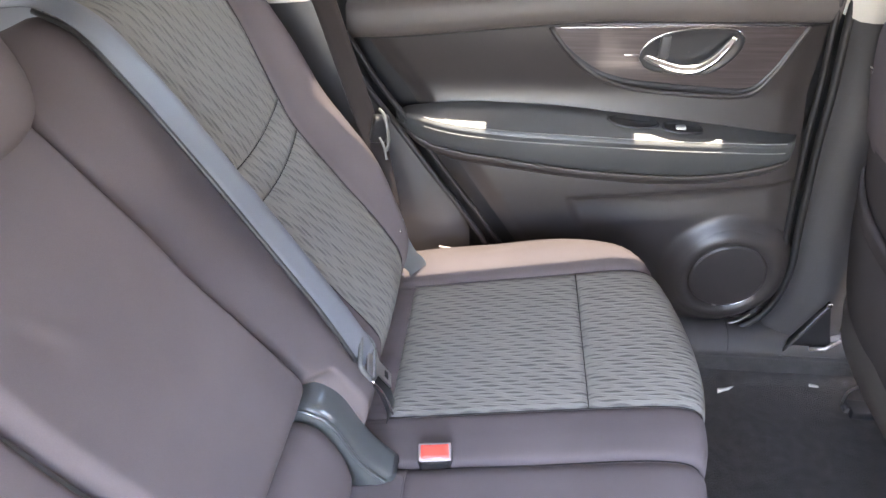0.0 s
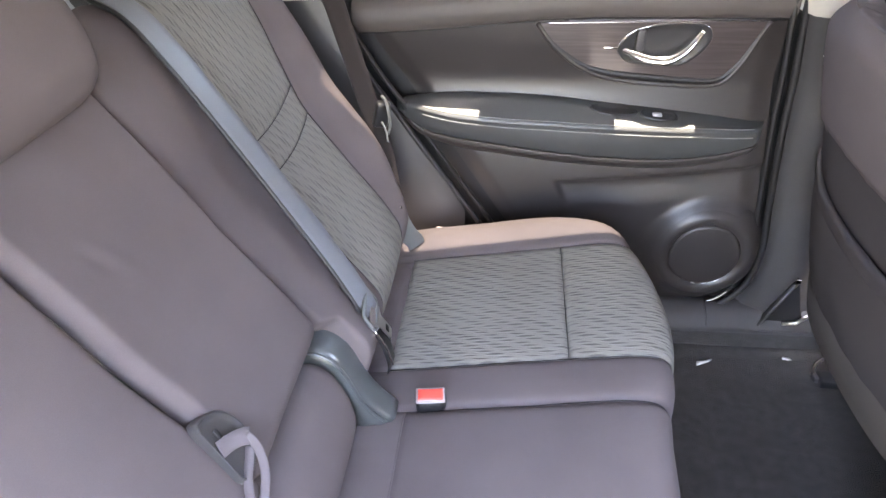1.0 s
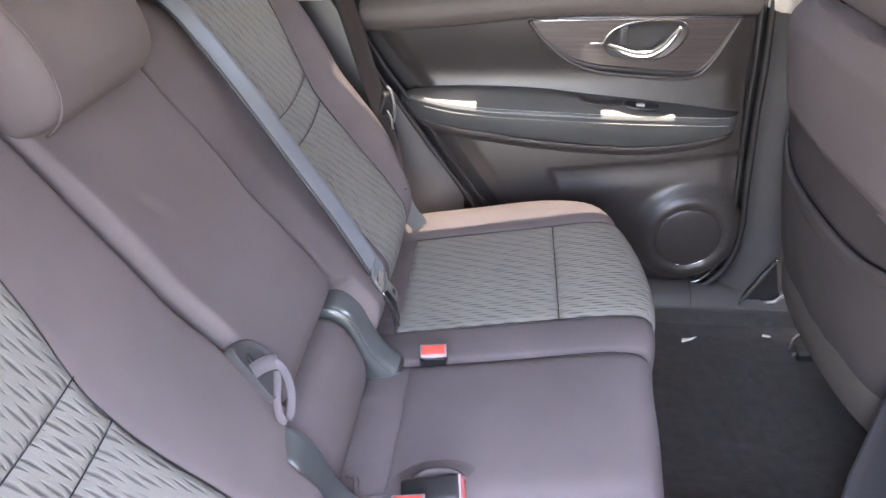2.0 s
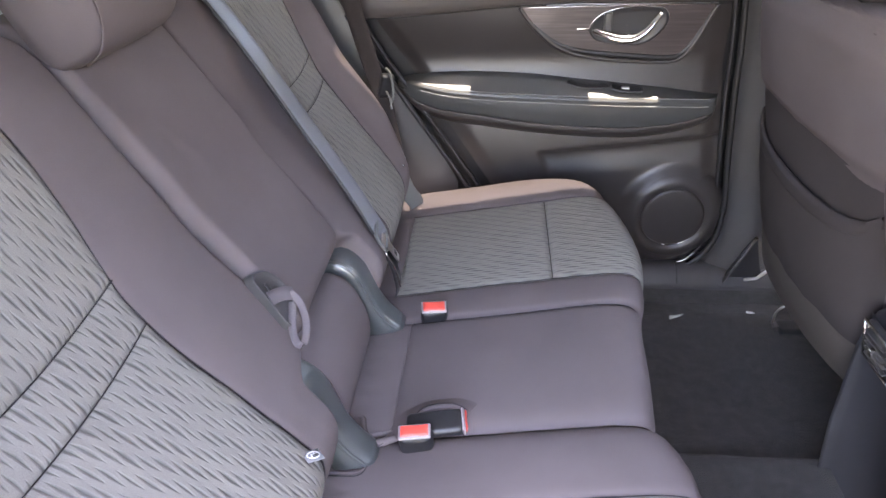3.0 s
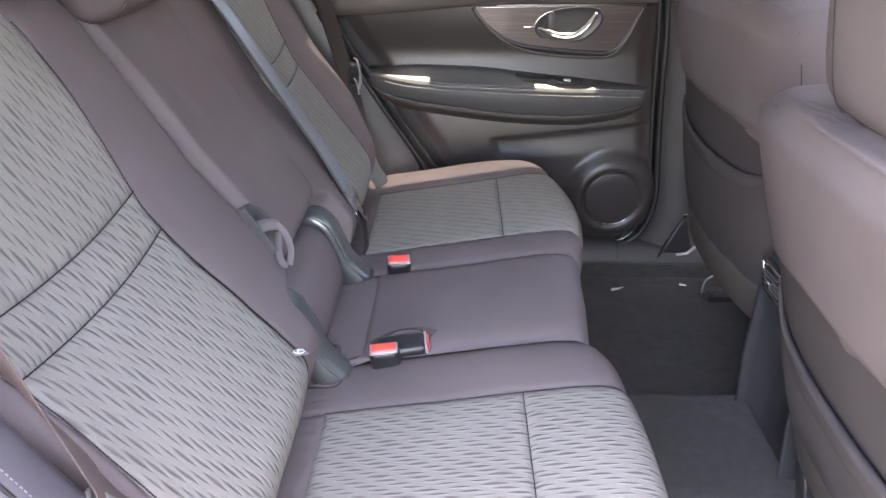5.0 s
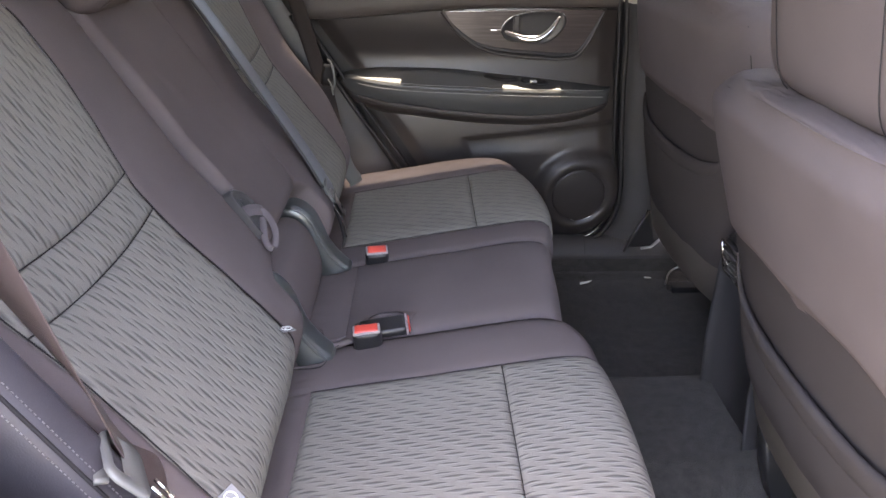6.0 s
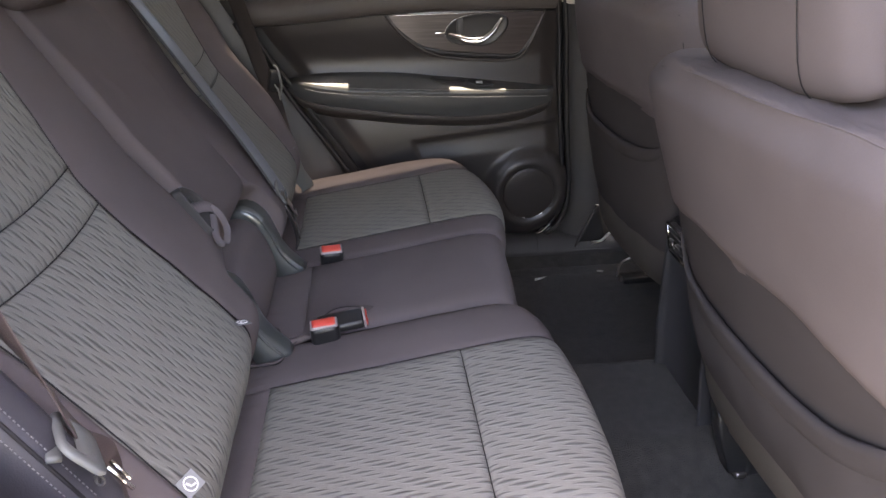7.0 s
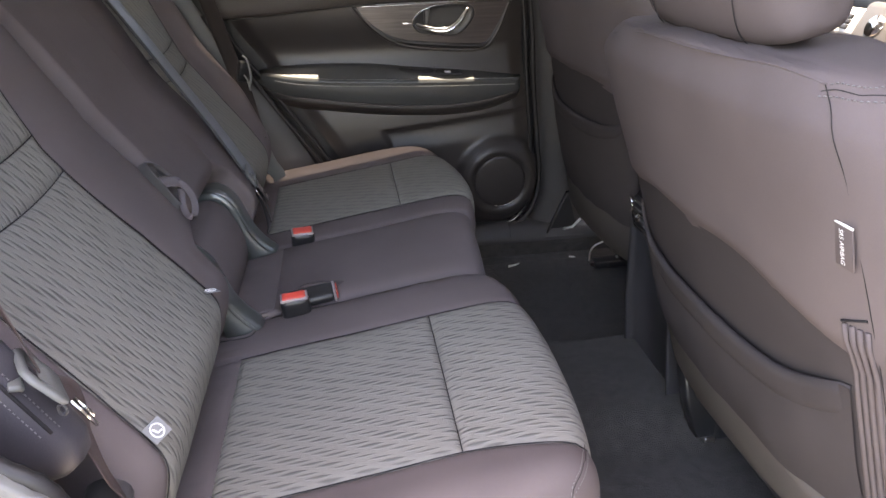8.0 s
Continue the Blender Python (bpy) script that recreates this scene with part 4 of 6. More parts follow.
# outer skin, window frame, glass
part("outer_skin", box_between((-0.46, 0.862, 0.0), (0.45, 0.885, 0.80), 0.008), PAINT, door, "painted outer skin")
pane = bmesh.new()
q = [pane.verts.new(v) for v in ((-0.52, 0.845, 0.80), (0.42, 0.845, 0.80), (0.33, 0.640, 1.285), (-0.60, 0.640, 1.285))]
pane.faces.new(q)
# broad unseen upright, added to block sun from the seal and footwell
frame_bm = bmesh.new()
lo = [frame_bm.verts.new(v) for v in ((0.275, 0.838, 0.815), (0.437, 0.838, 0.815), (0.437, 0.870, 0.815), (0.275, 0.870, 0.815))]
hi = [frame_bm.verts.new(v) for v in ((0.265, 0.630, 1.28), (0.42, 0.630, 1.28), (0.42, 0.66, 1.28), (0.265, 0.66, 1.28))]
frame_bm.faces.new(lo)
frame_bm.faces.new(hi)
for i in range(4):
    frame_bm.faces.new((lo[i], lo[(i + 1) % 4], hi[(i + 1) % 4], hi[i]))
bmesh.ops.recalc_face_normals(frame_bm, faces=frame_bm.faces)
part("window_frame", frame_bm, BLACKP, door, smooth=False)
# unseen post, its width stepped to shade the belt and side trim
post_bm = bmesh.new()
levels = [[post_bm.verts.new((x, y, z)) for x, y in ((x0, y0), (x1, y0), (x1, y0 + 0.03), (x0, y0 + 0.03))] for z, y0, x0, x1 in ((0.815, 0.838, -0.56, -0.335), (1.06, 0.734, -0.60, -0.375), (1.15, 0.694, -0.61, -0.47), (1.28, 0.630, -0.63, -0.49))]
post_bm.faces.new(levels[0])
post_bm.faces.new(levels[-1])
for lo, hi in zip(levels, levels[1:]):
    for i in range(4):
        post_bm.faces.new((lo[i], lo[(i + 1) % 4], hi[(i + 1) % 4], hi[i]))
bmesh.ops.recalc_face_normals(post_bm, faces=post_bm.faces)
part("shading_post", post_bm, BLACKP, door, smooth=False)
part("window_pane", pane, PRIVACY, door, smooth=False)
# opaque band, added out of view to keep sun off the ledge
band = bmesh.new()
band.faces.new([band.verts.new((x, 0.845 - 0.423 * (z - 0.80) - 0.002, z)) for x, z in ((-0.50, 0.805), (0.42, 0.805), (0.42, 0.93), (-0.50, 0.93))])
ex = bmesh.ops.extrude_face_region(band, geom=list(band.faces))
bmesh.ops.translate(band, vec=(0, 0.0015, 0), verts=[v for v in ex["geom"] if isinstance(v, bmesh.types.BMVert)])
# unseen tinted pane, added to weaken the sun on the seat bolster
dimmer = bmesh.new()
dimmer.faces.new([dimmer.verts.new((x, 0.845 - 0.423 * (z - 0.80) + 0.012, z)) for x, z in ((-0.52, 1.10), (0.42, 1.10), (0.40, 1.29), (-0.54, 1.29))])
part("sun_dimmer", dimmer, SUNDIM, door, "tinted pane added over the window to dim the sun", smooth=False)
part("ledge_sun_block", band, BLACKP, door, "opaque band added on the window to shade the ledge", smooth=False)

# unseen sheet added on the far window to shade the armrest's middle
sheet = bmesh.new()
def on_glass(x, z):
    return Vector((x, 0.845 - 0.423 * (z - 0.80) - 0.004, z))
q = [sheet.verts.new(v) for v in (on_glass(-0.178, 0.815), on_glass(0.108, 0.815), on_glass(0.106, 1.09), on_glass(-0.18, 1.09))]
f = sheet.faces.new(q)
ex = bmesh.ops.extrude_face_region(sheet, geom=[f])
bmesh.ops.translate(sheet, vec=(0, -0.001, 0), verts=[v for v in ex["geom"] if isinstance(v, bmesh.types.BMVert)])
tagged(mesh_object("armrest_sun_block", sheet, PAPER, False), label="unseen sheet added on the window to shade the armrest", category="paper sheet")

# painted corner of the near doorway behind the seat, with its woven seal
jamb = thing("door_jamb", (0, 0, 0), "pale painted door jamb behind the rear seat", "door jamb", "", "structure")
part("jamb_corner", prism([(-0.62, 0.30), (-0.315, 0.30), (-0.333, 0.562), (-0.358, 0.588), (-0.42, 0.640), (-0.62, 0.79)], Matrix.Translation((0, -0.781, 0)) @ Euler((radians(90), 0, 0)).to_matrix().to_4x4(), 0.012, 0.003, 2), JAMBPAINT, jamb)
part("woven_seal", tube(spline([(-0.318, -0.774, 0.40), (-0.328, -0.776, 0.52), (-0.336, -0.778, 0.562), (-0.360, -0.778, 0.587), (-0.43, -0.775, 0.645), (-0.51, -0.77, 0.745)], 60), [0.0066 + 0.0007 * (k % 2) for k in range(61)], 10), RUBBER, jamb, "dark woven door seal")

# the near rear door, swung wide open
opened = thing("car_door", (0, 0, 0), "open rear car door swung out from its hinge", "car door")
OM = Matrix.Translation((0.50, -0.87, 0.0)) @ Euler((0, 0, radians(-106))).to_matrix().to_4x4()
part("inner_panel", rounded_box((0.92, 0.07, 0.80), 0.02, 3, OM @ Matrix.Translation((0.48, 0.0, 0.42))), DOOR, opened)
part("armrest", rounded_box((0.62, 0.06, 0.09), 0.025, 3, OM @ Matrix.Translation((0.46, -0.055, 0.54))), ARMPAD, opened)
part("window_frame", tube([OM @ Vector(p) for p in ((0.04, 0, 0.80), (0.10, 0.0, 1.26), (0.62, 0.0, 1.27), (0.93, 0, 0.84))], 0.022, 8), BLACKP, opened)
bm = bmesh.new()
bm.faces.new([bm.verts.new(OM @ Vector(p)) for p in ((0.04, 0, 0.80), (0.93, 0, 0.82), (0.62, 0.0, 1.27), (0.10, 0.0, 1.26))])
part("window_pane", bm, DARKGLASS, opened, smooth=False)

# ---- roof, sides, screens, ground ----
rows = []
for i in range(60):
    x = -1.75 + 2.55 * i / 59
    # near edge juts out, unseen, to keep sun off jamb and front seat
    near = -0.66 - 0.14 * smooth(-0.26, -0.36, x) - 0.10 * smooth(0.10, 0.22, x)
    drop = 0.05 * max(0.0, (-x - 0.9)) ** 2 + 0.22 * max(0.0, x - 0.35) ** 2
    rows.append([(x, y, 1.345 - 0.09 * (min(abs(y), 0.74) / 0.62) ** 3 - drop) for y in (near + (0.647 - near) * j / 24 for j in range(25))])
tagged(mesh_object("ceiling", grid_mesh(rows), HEADLINER), label="beige cloth headliner under the roof", category="headliner", kind="structure")
tagged(mesh_object("roof", grid_mesh([[(x, y, z + 0.03) for x, y, z in r] for r in rows]), PAINT), label="painted steel roof of the car", category="car roof", kind="structure")
for s in (1, -1):
    slab("wall_front_door", (0.52, s * 0.80, -0.02), (1.70, s * 0.88, 0.80), DOOR, "dark closed front door of the car", "car door")
    slab("wall_quarter", (-1.85, s * 0.80, -0.02), (-0.52 if s > 0 else -0.43, s * 0.88, 0.82), PAINT, "painted rear quarter of the car body")
    slab("wall_rocker", (-0.6, s * 0.80, -0.15), (0.55, s * 0.885, 0.055), PAINT, "painted rocker panel under the door")
    # centre and far rear pillars widened, unseen, to block sun from the cabin
    for x0, x1, xt0, xt1, nm in ((0.44, 0.86, 0.40, 0.82, "pillar_centre"), (-0.78, -0.47 if s > 0 else -0.43, -0.80, -0.47 if s > 0 else -0.50, "pillar_rear"), (-1.85, -1.7, -1.6, -1.5, "pillar_tail"), (1.55, 1.70, 0.78, 0.88, "pillar_front")):
        bm = bmesh.new()
        lo = [bm.verts.new((x, s * y, 0.79)) for x, y in ((x0, 0.80), (x1, 0.80), (x1, 0.87), (x0, 0.87))]
        hi = [bm.verts.new((x, s * y, 1.27 if nm != "pillar_front" else 1.30)) for x, y in ((xt0, 0.59), (xt1, 0.59), (xt1, 0.635), (xt0, 0.635))]
        bm.faces.new(lo)
        bm.faces.new(hi)
        for i in range(4):
            bm.faces.new((lo[i], lo[(i + 1) % 4], hi[(i + 1) % 4], hi[i]))
        bmesh.ops.recalc_face_normals(bm, faces=bm.faces)
        tagged(mesh_object(nm, bm, CREAM, False), label="beige covered roof pillar", category="car pillar", kind="structure")
slab("pillar_base", (0.40, 0.848, -0.02), (0.60, 0.88, 0.80), BLACKP, "dark body steel behind the pillar trim", "car body")
slab("pillar_base_rear", (-0.62, 0.842, -0.02), (0.0, 0.860, 0.80), BLACKP, "dark body steel behind the door seal", "car body")
for s in (1, -1):
    bm = bmesh.new()
    bm.faces.new([bm.verts.new(p) for p in ((0.60, s * 0.845, 0.80), (1.60, s * 0.845, 0.80), (0.82, s * 0.615, 1.27), (0.58, s * 0.655, 1.275))])
    tagged(mesh_object("window_front", bm, GLASS, False), label="clear front side window of the car", category="car window", kind="structure")
    bm = bmesh.new()
    bm.faces.new([bm.verts.new(p) for p in ((-1.72, s * 0.845, 0.82), (-0.77, s * 0.845, 0.82), (-0.79, s * 0.645, 1.275), (-1.55, s * 0.615, 1.25))])
    tagged(mesh_object("window_quarter", bm, DARKGLASS, False), label="dark tinted rear quarter window", category="car window", kind="structure")
slab("wall_tail", (-1.95, -0.82, 0.0), (-1.85, 0.82, 0.85), PAINT, "painted tailgate of the car", "tailgate")
slab("wall_bulkhead", (1.68, -0.85, -0.02), (1.78, 0.85, 0.80), BLACKP, "dark bulkhead behind the dashboard", "bulkhead")
for nm, pts in (("windscreen", ((1.70, -0.72, 0.86), (1.70, 0.72, 0.86), (0.80, 0.58, 1.30), (0.80, -0.58, 1.30))), ("tail_screen", ((-1.88, 0.68, 0.85), (-1.88, -0.68, 0.85), (-1.72, -0.56, 1.28), (-1.72, 0.56, 1.28)))):
    bm = bmesh.new()
    bm.faces.new([bm.verts.new(p) for p in pts])
    tagged(mesh_object(nm, bm, GLASS if nm == "windscreen" else DARKGLASS, False), label="wide glass screen of the car", category="windscreen", kind="structure")
rows = []
for i in range(61):
    a = -60 + 120 * i / 60
    rows.append([(a, -60 + 120 * j / 60, -0.42) for j in range(61)])
tagged(mesh_object("ground", grid_mesh([[(x * 20 if abs(x) > 59 else x, y * 20 if abs(y) > 59 else y, z) for x, y, z in r] for r in rows]), GROUND), label="dark asphalt ground outside the car", category="ground", kind="structure")



# ---- front seats ----
def front_seat(cx, dz, s, label, tag, lean=0.335, slim=1.0, flare=1.0, rise=0.0):
    """A front seat seen from behind. cx: the shift forward; s: 1 for the far side, -1 for the near side; lean: how far it reclines; rise: how much higher its pocket is sewn."""
    seat = thing("front_seat", (0, 0, 0), label, "car seat", "front seats")
    yc = 0.383 * s

    def rear(z):
        return 0.296 + cx + (0.80 - z) * lean

    HALF = lerp_table([(z, w * slim) for z, w in ((0.17, 0.285), (0.25, 0.292), (0.45, 0.302), (0.62, 0.317), (0.69, 0.322), (0.74, 0.316), (0.77, 0.294), (0.79, 0.258), (0.807, 0.195), (0.817, 0.10), (0.83, 0.05), (0.842, 0.02))])
    THICK = lerp_table([(0.17, 0.10), (0.45, 0.11), (0.62, 0.10), (0.75, 0.085), (0.79, 0.085), (0.817, 0.07), (0.842, 0.03)])
    OUTER = lerp_table([(z, w * flare) for z, w in ((0.17, 0.02), (0.45, 0.040), (0.62, 0.034), (0.69, 0.028), (0.74, 0.024), (0.77, 0.028), (0.79, 0.044), (0.807, 0.055), (0.817, 0.045), (0.83, 0.02), (0.842, 0.01))])

    def border(y):
        """Height of the lower back panel's top edge, y metres towards the door."""
        return 0.560 + rise * 0.4 - (0.048 * smooth(0.10, 0.31, y) + 0.03 * smooth(-0.10, -0.31, y)) * (0.2 if rise else 1.0)

    def ring(z, n=132):
        r = []
        t = THICK(z)
        for k in range(n):
            a = math.tau * k / n
            ca, sa = math.cos(a), math.sin(a)
            e = 0.36
            x = rear(z) + t - t * math.copysign(abs(ca) ** e, ca)
            w = HALF(z) + (OUTER(z) if sa * s > 0 else 0.0)
            y = yc + w * math.copysign(abs(sa) ** 0.42, sa)
            bow = 0.030 * (1 - ((y - yc) / w) ** 2) * (1 if ca > 0 else 0.0)        # the back panel bows a little
            round_top = 0.018 * smooth(0.75, 0.80, z) + 0.062 * smooth(0.80, 0.842, z)
            brink = border((y - yc) * s)
            swell = 0.012 * smooth(brink - 0.008, brink + 0.020, z) * (1 - ((y - yc) / w) ** 6) if ca > 0 else 0.0
            x += (-bow * 0.85 + 0.006 if ca > 0 else 0.0) + round_top - swell
            p = Vector((x, y, z if z < 0.80 else 0.80 + (z - 0.80) * 0.32))
            p.x += 0.0025 * noise.noise((p.y * 9, p.z * 9, 4.4 + s))
            if z > 0.775:        # gathered cloth on the shoulders
                p.z += 0.0055 * noise.noise((p.y * 75, p.x * 10, 7.7)) * smooth(0.775, 0.79, z)
            r.append(p)
        return r
    zs = [0.17 + 0.60 * i / 80 for i in range(81)] + [0.774, 0.779, 0.784, 0.789, 0.794, 0.799, 0.803, 0.807, 0.811, 0.814, 0.817, 0.821, 0.826, 0.831, 0.836, 0.840, 0.842]
    body = part("backrest", cap_ends(grid_mesh([ring(z) for z in zs], [[(k * 0.02, z) for k in range(132)] for z in zs], close=True), 132), KNIT, seat)

    def on_back(y, z, lift=0.003):
        """A point on the back panel at that offset from the seat's middle."""
        w, t = HALF(z) + (OUTER(z) if y * s > 0 else 0.0), THICK(z)
        sa = max(-1.0, min(1.0, (y / w)))
        a = math.asin(math.copysign(abs(sa) ** (1 / 0.42), sa))
        ca = math.cos(a)
        x = rear(z) + t - t * abs(ca) ** 0.36 + 0.006 - 0.0255 * (1 - (y / w) ** 2) + 0.018 * smooth(0.75, 0.80, z) + 0.062 * smooth(0.80, 0.842, z) - 0.012 * smooth(border(y * s) - 0.008, border(y * s) + 0.020, z) * (1 - min(1, abs(y / w)) ** 6)
        return Vector((x - lift, yc + y, z))
    o = s            # towards the door
    # seams: over the top of the back panel, down the outer edge, on the shoulder
    part("seam", tube(spline([on_back(-o * 0.20, 0.782, -0.001), on_back(-o * 0.066, 0.798, -0.001), on_back(o * 0.053, 0.798, -0.001), on_back(o * 0.137, 0.799, -0.001), on_back(o * 0.20, 0.800, -0.001), on_back(o * 0.253, 0.792, -0.001)], 40), 0.0013, 6), KNIT, body, "gathered top seam")
    part("seam", tube(spline([on_back(o * y, z, 0.0004) for y, z in ((0.253, 0.792), (0.270, 0.774), (0.282, 0.752), (0.294, 0.716), (0.299, 0.68), (0.305, 0.62), (0.308, 0.58), (0.309, 0.48), (0.306, 0.34), (0.29, 0.22))], 60), 0.0005, 6), SEAM, body)
    # twin stitching round the shoulder
    for z, mat, r in ((0.792, STITCH, 0.0007), (0.787, SEAM, 0.0008), (0.782, STITCH, 0.0007)):
        base = ring(z, 400)
        keep = [k for k in range(400) if o * (base[k].y - yc) > 0.0]
        keep.sort(key=lambda k: base[k].x)
        keep = [k for k in keep if o * (base[k].y - yc) > 0.252][::6][:26]
        loop = [ring(z + 0.008 * min(1.0, i / 14), 400)[k] for i, k in enumerate(keep)]
        walkline = spline(loop, 90)
        if mat is SEAM:
            part("seam", tube(walkline, 0.0006, 6), SEAM, body)
            continue
        bm = bmesh.new()
        for i in range(0, 84, 2):
            add(bm, tube([walkline[i], walkline[i].lerp(walkline[i + 1], 0.5) + Vector((0, 0, 0.0006)), walkline[i + 1]], r, 5))
        part("stitching", bm, STITCH, body)
    # the lower back panel, shade put into its cloth colour, and its inner seam
    rows = []
    for i in range(41):
        r = []
        for j in range(41):
            k = -1 + 2 * j / 40
            top = border(HALF(0.55) * 0.985 * k * o)
            z = 0.19 + (top - 0.19) * i / 40
            r.append(on_back(HALF(z) * 0.985 * k, z, 0.0026 * smooth(top + 0.002, top - 0.024, z) - 0.0004))
        rows.append(r)
    part("lower_panel", grid_mesh(rows), SHADEDCLOTH, body, "dark grey cloth over the lower back, shade in its colour")
    part("seam", tube(spline([on_back(-o * HALF(z) * 0.985, z, 0.0004) for z in (0.77, 0.72, 0.64, 0.55, 0.45, 0.35, 0.25)], 50), 0.0009, 6), SEAM, body)
    # map pocket: an outer cloth with a gathered band along its top
    rows, uvs = [], []
    TOPZ = lerp_table([(-0.283, 0.485), (-0.233, 0.441), (-0.13, 0.424), (0.04, 0.420), (0.135, 0.422), (0.2, 0.434), (0.277, 0.470)])
    for i in range(31):
        r = []
        for j in range(49):
            y = (-0.286 + 0.562 * j / 48) * slim
            z = 0.225 + (TOPZ(y * o) + rise - 0.225) * i / 30
            belly = 0.016 * math.sin(math.pi * min(1, i / 30) ** 0.8) * (1 - min(1.0, abs(y) / 0.295) ** 4) + 0.004 * (i / 30)
            belly += 0.0035 * noise.noise((y * 14, z * 10, 6.6 + s))
            r.append(on_back(y * 0.985, z, 0.005 + max(0.0, belly)))
        rows.append(r)
        uvs.append([(z0 * 0.01, i * 0.01) for z0 in range(49)])
    pocket = part("map_pocket", grid_mesh(rows, uvs), SHADEDCLOTH, seat, "slack dark grey map pocket, shade in its colour")
    # the broad elastic flap along the pocket's mouth, standing off a little
    rows = []
    for j in range(49):
        y = (-0.284 + 0.560 * j / 48) * slim
        zt = TOPZ(y * o) + rise
        drop = (0.032 if rise else 0.043) - 0.021 * max(0.0, -y * o / 0.284) ** 3
        lift = (0.008 + 0.006 * (1 - (y / 0.29) ** 2) + 0.002 * noise.noise((y * 16, 2.2, s))) * (1 - min(1.0, abs(y) / (0.287 * slim)) ** 10)
        rows.append([on_back(y * 0.985, zt - 0.006, 0.003), on_back(y * 0.985, zt + 0.003, lift * 0.7), on_back(y * 0.985, zt + 0.002, lift + 0.004), on_back(y * 0.985, zt - drop * 0.35, lift + 0.005), on_back(y * 0.985, zt - drop * 0.75, lift + 0.006), on_back(y * 0.985, zt - drop, lift + 0.005), on_back(y * 0.985, zt - drop - 0.003, lift + 0.003)])
    part("pocket_flap", grid_mesh(rows), SHADEDCLOTH, pocket, "broad folded elastic band")
    # pleats beside the pocket on the door side
    for k in range(4):
        part("pleat", tube([on_back(o * (0.284 + 0.007 * k), z, 0.001) for z in (0.558 - 0.02 * i for i in range(17))], 0.0030, 6), KNIT, body)
    part("pleat_edge", tube([on_back(o * (0.281 + 0.0016 * k), 0.560 + 0.0008 * k, 0.001) for k in range(16)], 0.0016, 6), SEAM, body)
    # broad lower edging
    rows = []
    for j in range(41):
        y = (-0.275 + 0.55 * j / 40) * slim
        zt = 0.275 - 0.030 * smooth(0.08, 0.20, y * o) - 0.016 * smooth(-0.12, -0.24, y * o)
        rows.append([on_back(y, zt + 0.004, 0.004), on_back(y, zt + 0.002, 0.010), on_back(y, zt - 0.02, 0.013), on_back(y, zt - 0.06, 0.013), on_back(y, 0.172, 0.011) - Vector((0, 0, 0.010)), on_back(y, 0.172, -0.002) - Vector((0, 0, 0.024))])
    part("lower_edging", grid_mesh(rows), TAN, seat, "worn tan edging along the bottom")
    # airbag tag on the outer edge
    p = on_back(o * 0.293, 0.650, 0.0)
    tm = Matrix.Translation(p + Vector((-0.004, 0, 0))) @ Euler((0, radians(-18), 0)).to_matrix().to_4x4()
    tagp = part("tag", rounded_box((0.0016, 0.025, 0.048), 0.0006, 2, tm), KNIT, seat, "small sewn safety tag")
    part("tag_edge", rounded_box((0.0022, 0.026, 0.0022), 0.0006, 2, tm @ Matrix.Translation((0, 0, 0.024))), WHITE, tagp)
    cu = bpy.data.curves.new("tag_text", "FONT")
    cu.body, cu.size, cu.extrude, cu.align_x, cu.align_y = tag, 0.0076, 0.0002, "CENTER", "CENTER"
    tmp = new("tag_text", cu)
    dg = bpy.context.evaluated_depsgraph_get()
    me = bpy.data.meshes.new_from_object(tmp.evaluated_get(dg))
    bpy.data.objects.remove(tmp)
    me.materials.append(WHITE)
    txt = new("tag_text", me)
    txt.matrix_world = tm @ Matrix.Translation((-0.0012, 0.002, -0.001)) @ Matrix(((0, 0, -1, 0), (1 if s < 0 else 1, 0, 0, 0), (0, -1, 0, 0), (0, 0, 0, 1))) @ Euler((0, 0, radians(90))).to_matrix().to_4x4()
    txt.parent = tagp
    tagged(txt, label="white lettering")
    # headrest
    rows = []
    for i in range(33):
        f = -1 + 2 * i / 32
        k = max(0.05, (1 - abs(f) ** 4) ** 0.5 if abs(f) < 1 else 0.0)
        r = []
        for j in range(36):
            a = math.tau * j / 36
            ca, sa = math.cos(a), math.sin(a)
            lx = 0.058 * math.copysign(abs(ca) ** 0.55, ca) * (0.4 + 0.6 * k)
            lz = 0.10 * math.copysign(abs(sa) ** 0.5, sa) * (0.72 + 0.28 * k)
            t = radians(14)
            r.append((0.345 + cx + lx * math.cos(t) - lz * math.sin(t), yc + o * 0.012 + 0.157 * f * (1 - 0.06 * (lz / 0.1)), 0.905 + lz * math.cos(t) + lx * math.sin(t)))
        rows.append(r)
    head = part("headrest", cap_ends(grid_mesh(rows, close=True), 36), KNIT, seat)
    for q in (-0.098, 0.098):
        pts = []
        for i in range(15):
            a = radians(-82 + 140 * i / 14)
            lz = 0.1005 * math.copysign(abs(math.sin(a)) ** 0.5, math.sin(a))
            lx = -0.0585 * abs(math.cos(a)) ** 0.55
            t = radians(14)
            pts.append((0.345 + cx + lx * math.cos(t) - lz * math.sin(t), yc + o * 0.012 + q, 0.905 + lz * math.cos(t) + lx * math.sin(t)))
        part("seam", tube(pts, 0.0007, 6), SEAM, head)
    for q in (-0.068, 0.068):
        part("post", tube([(0.372 + cx, yc + q, 0.77), (0.364 + cx, yc + q, 0.85)], 0.0062, 12), CHROME, seat)
        part("post_collar", rounded_box((0.03, 0.032, 0.014), 0.004, 3, Matrix.Translation((0.372 + cx, yc + q, 0.815))), PLAST, seat)
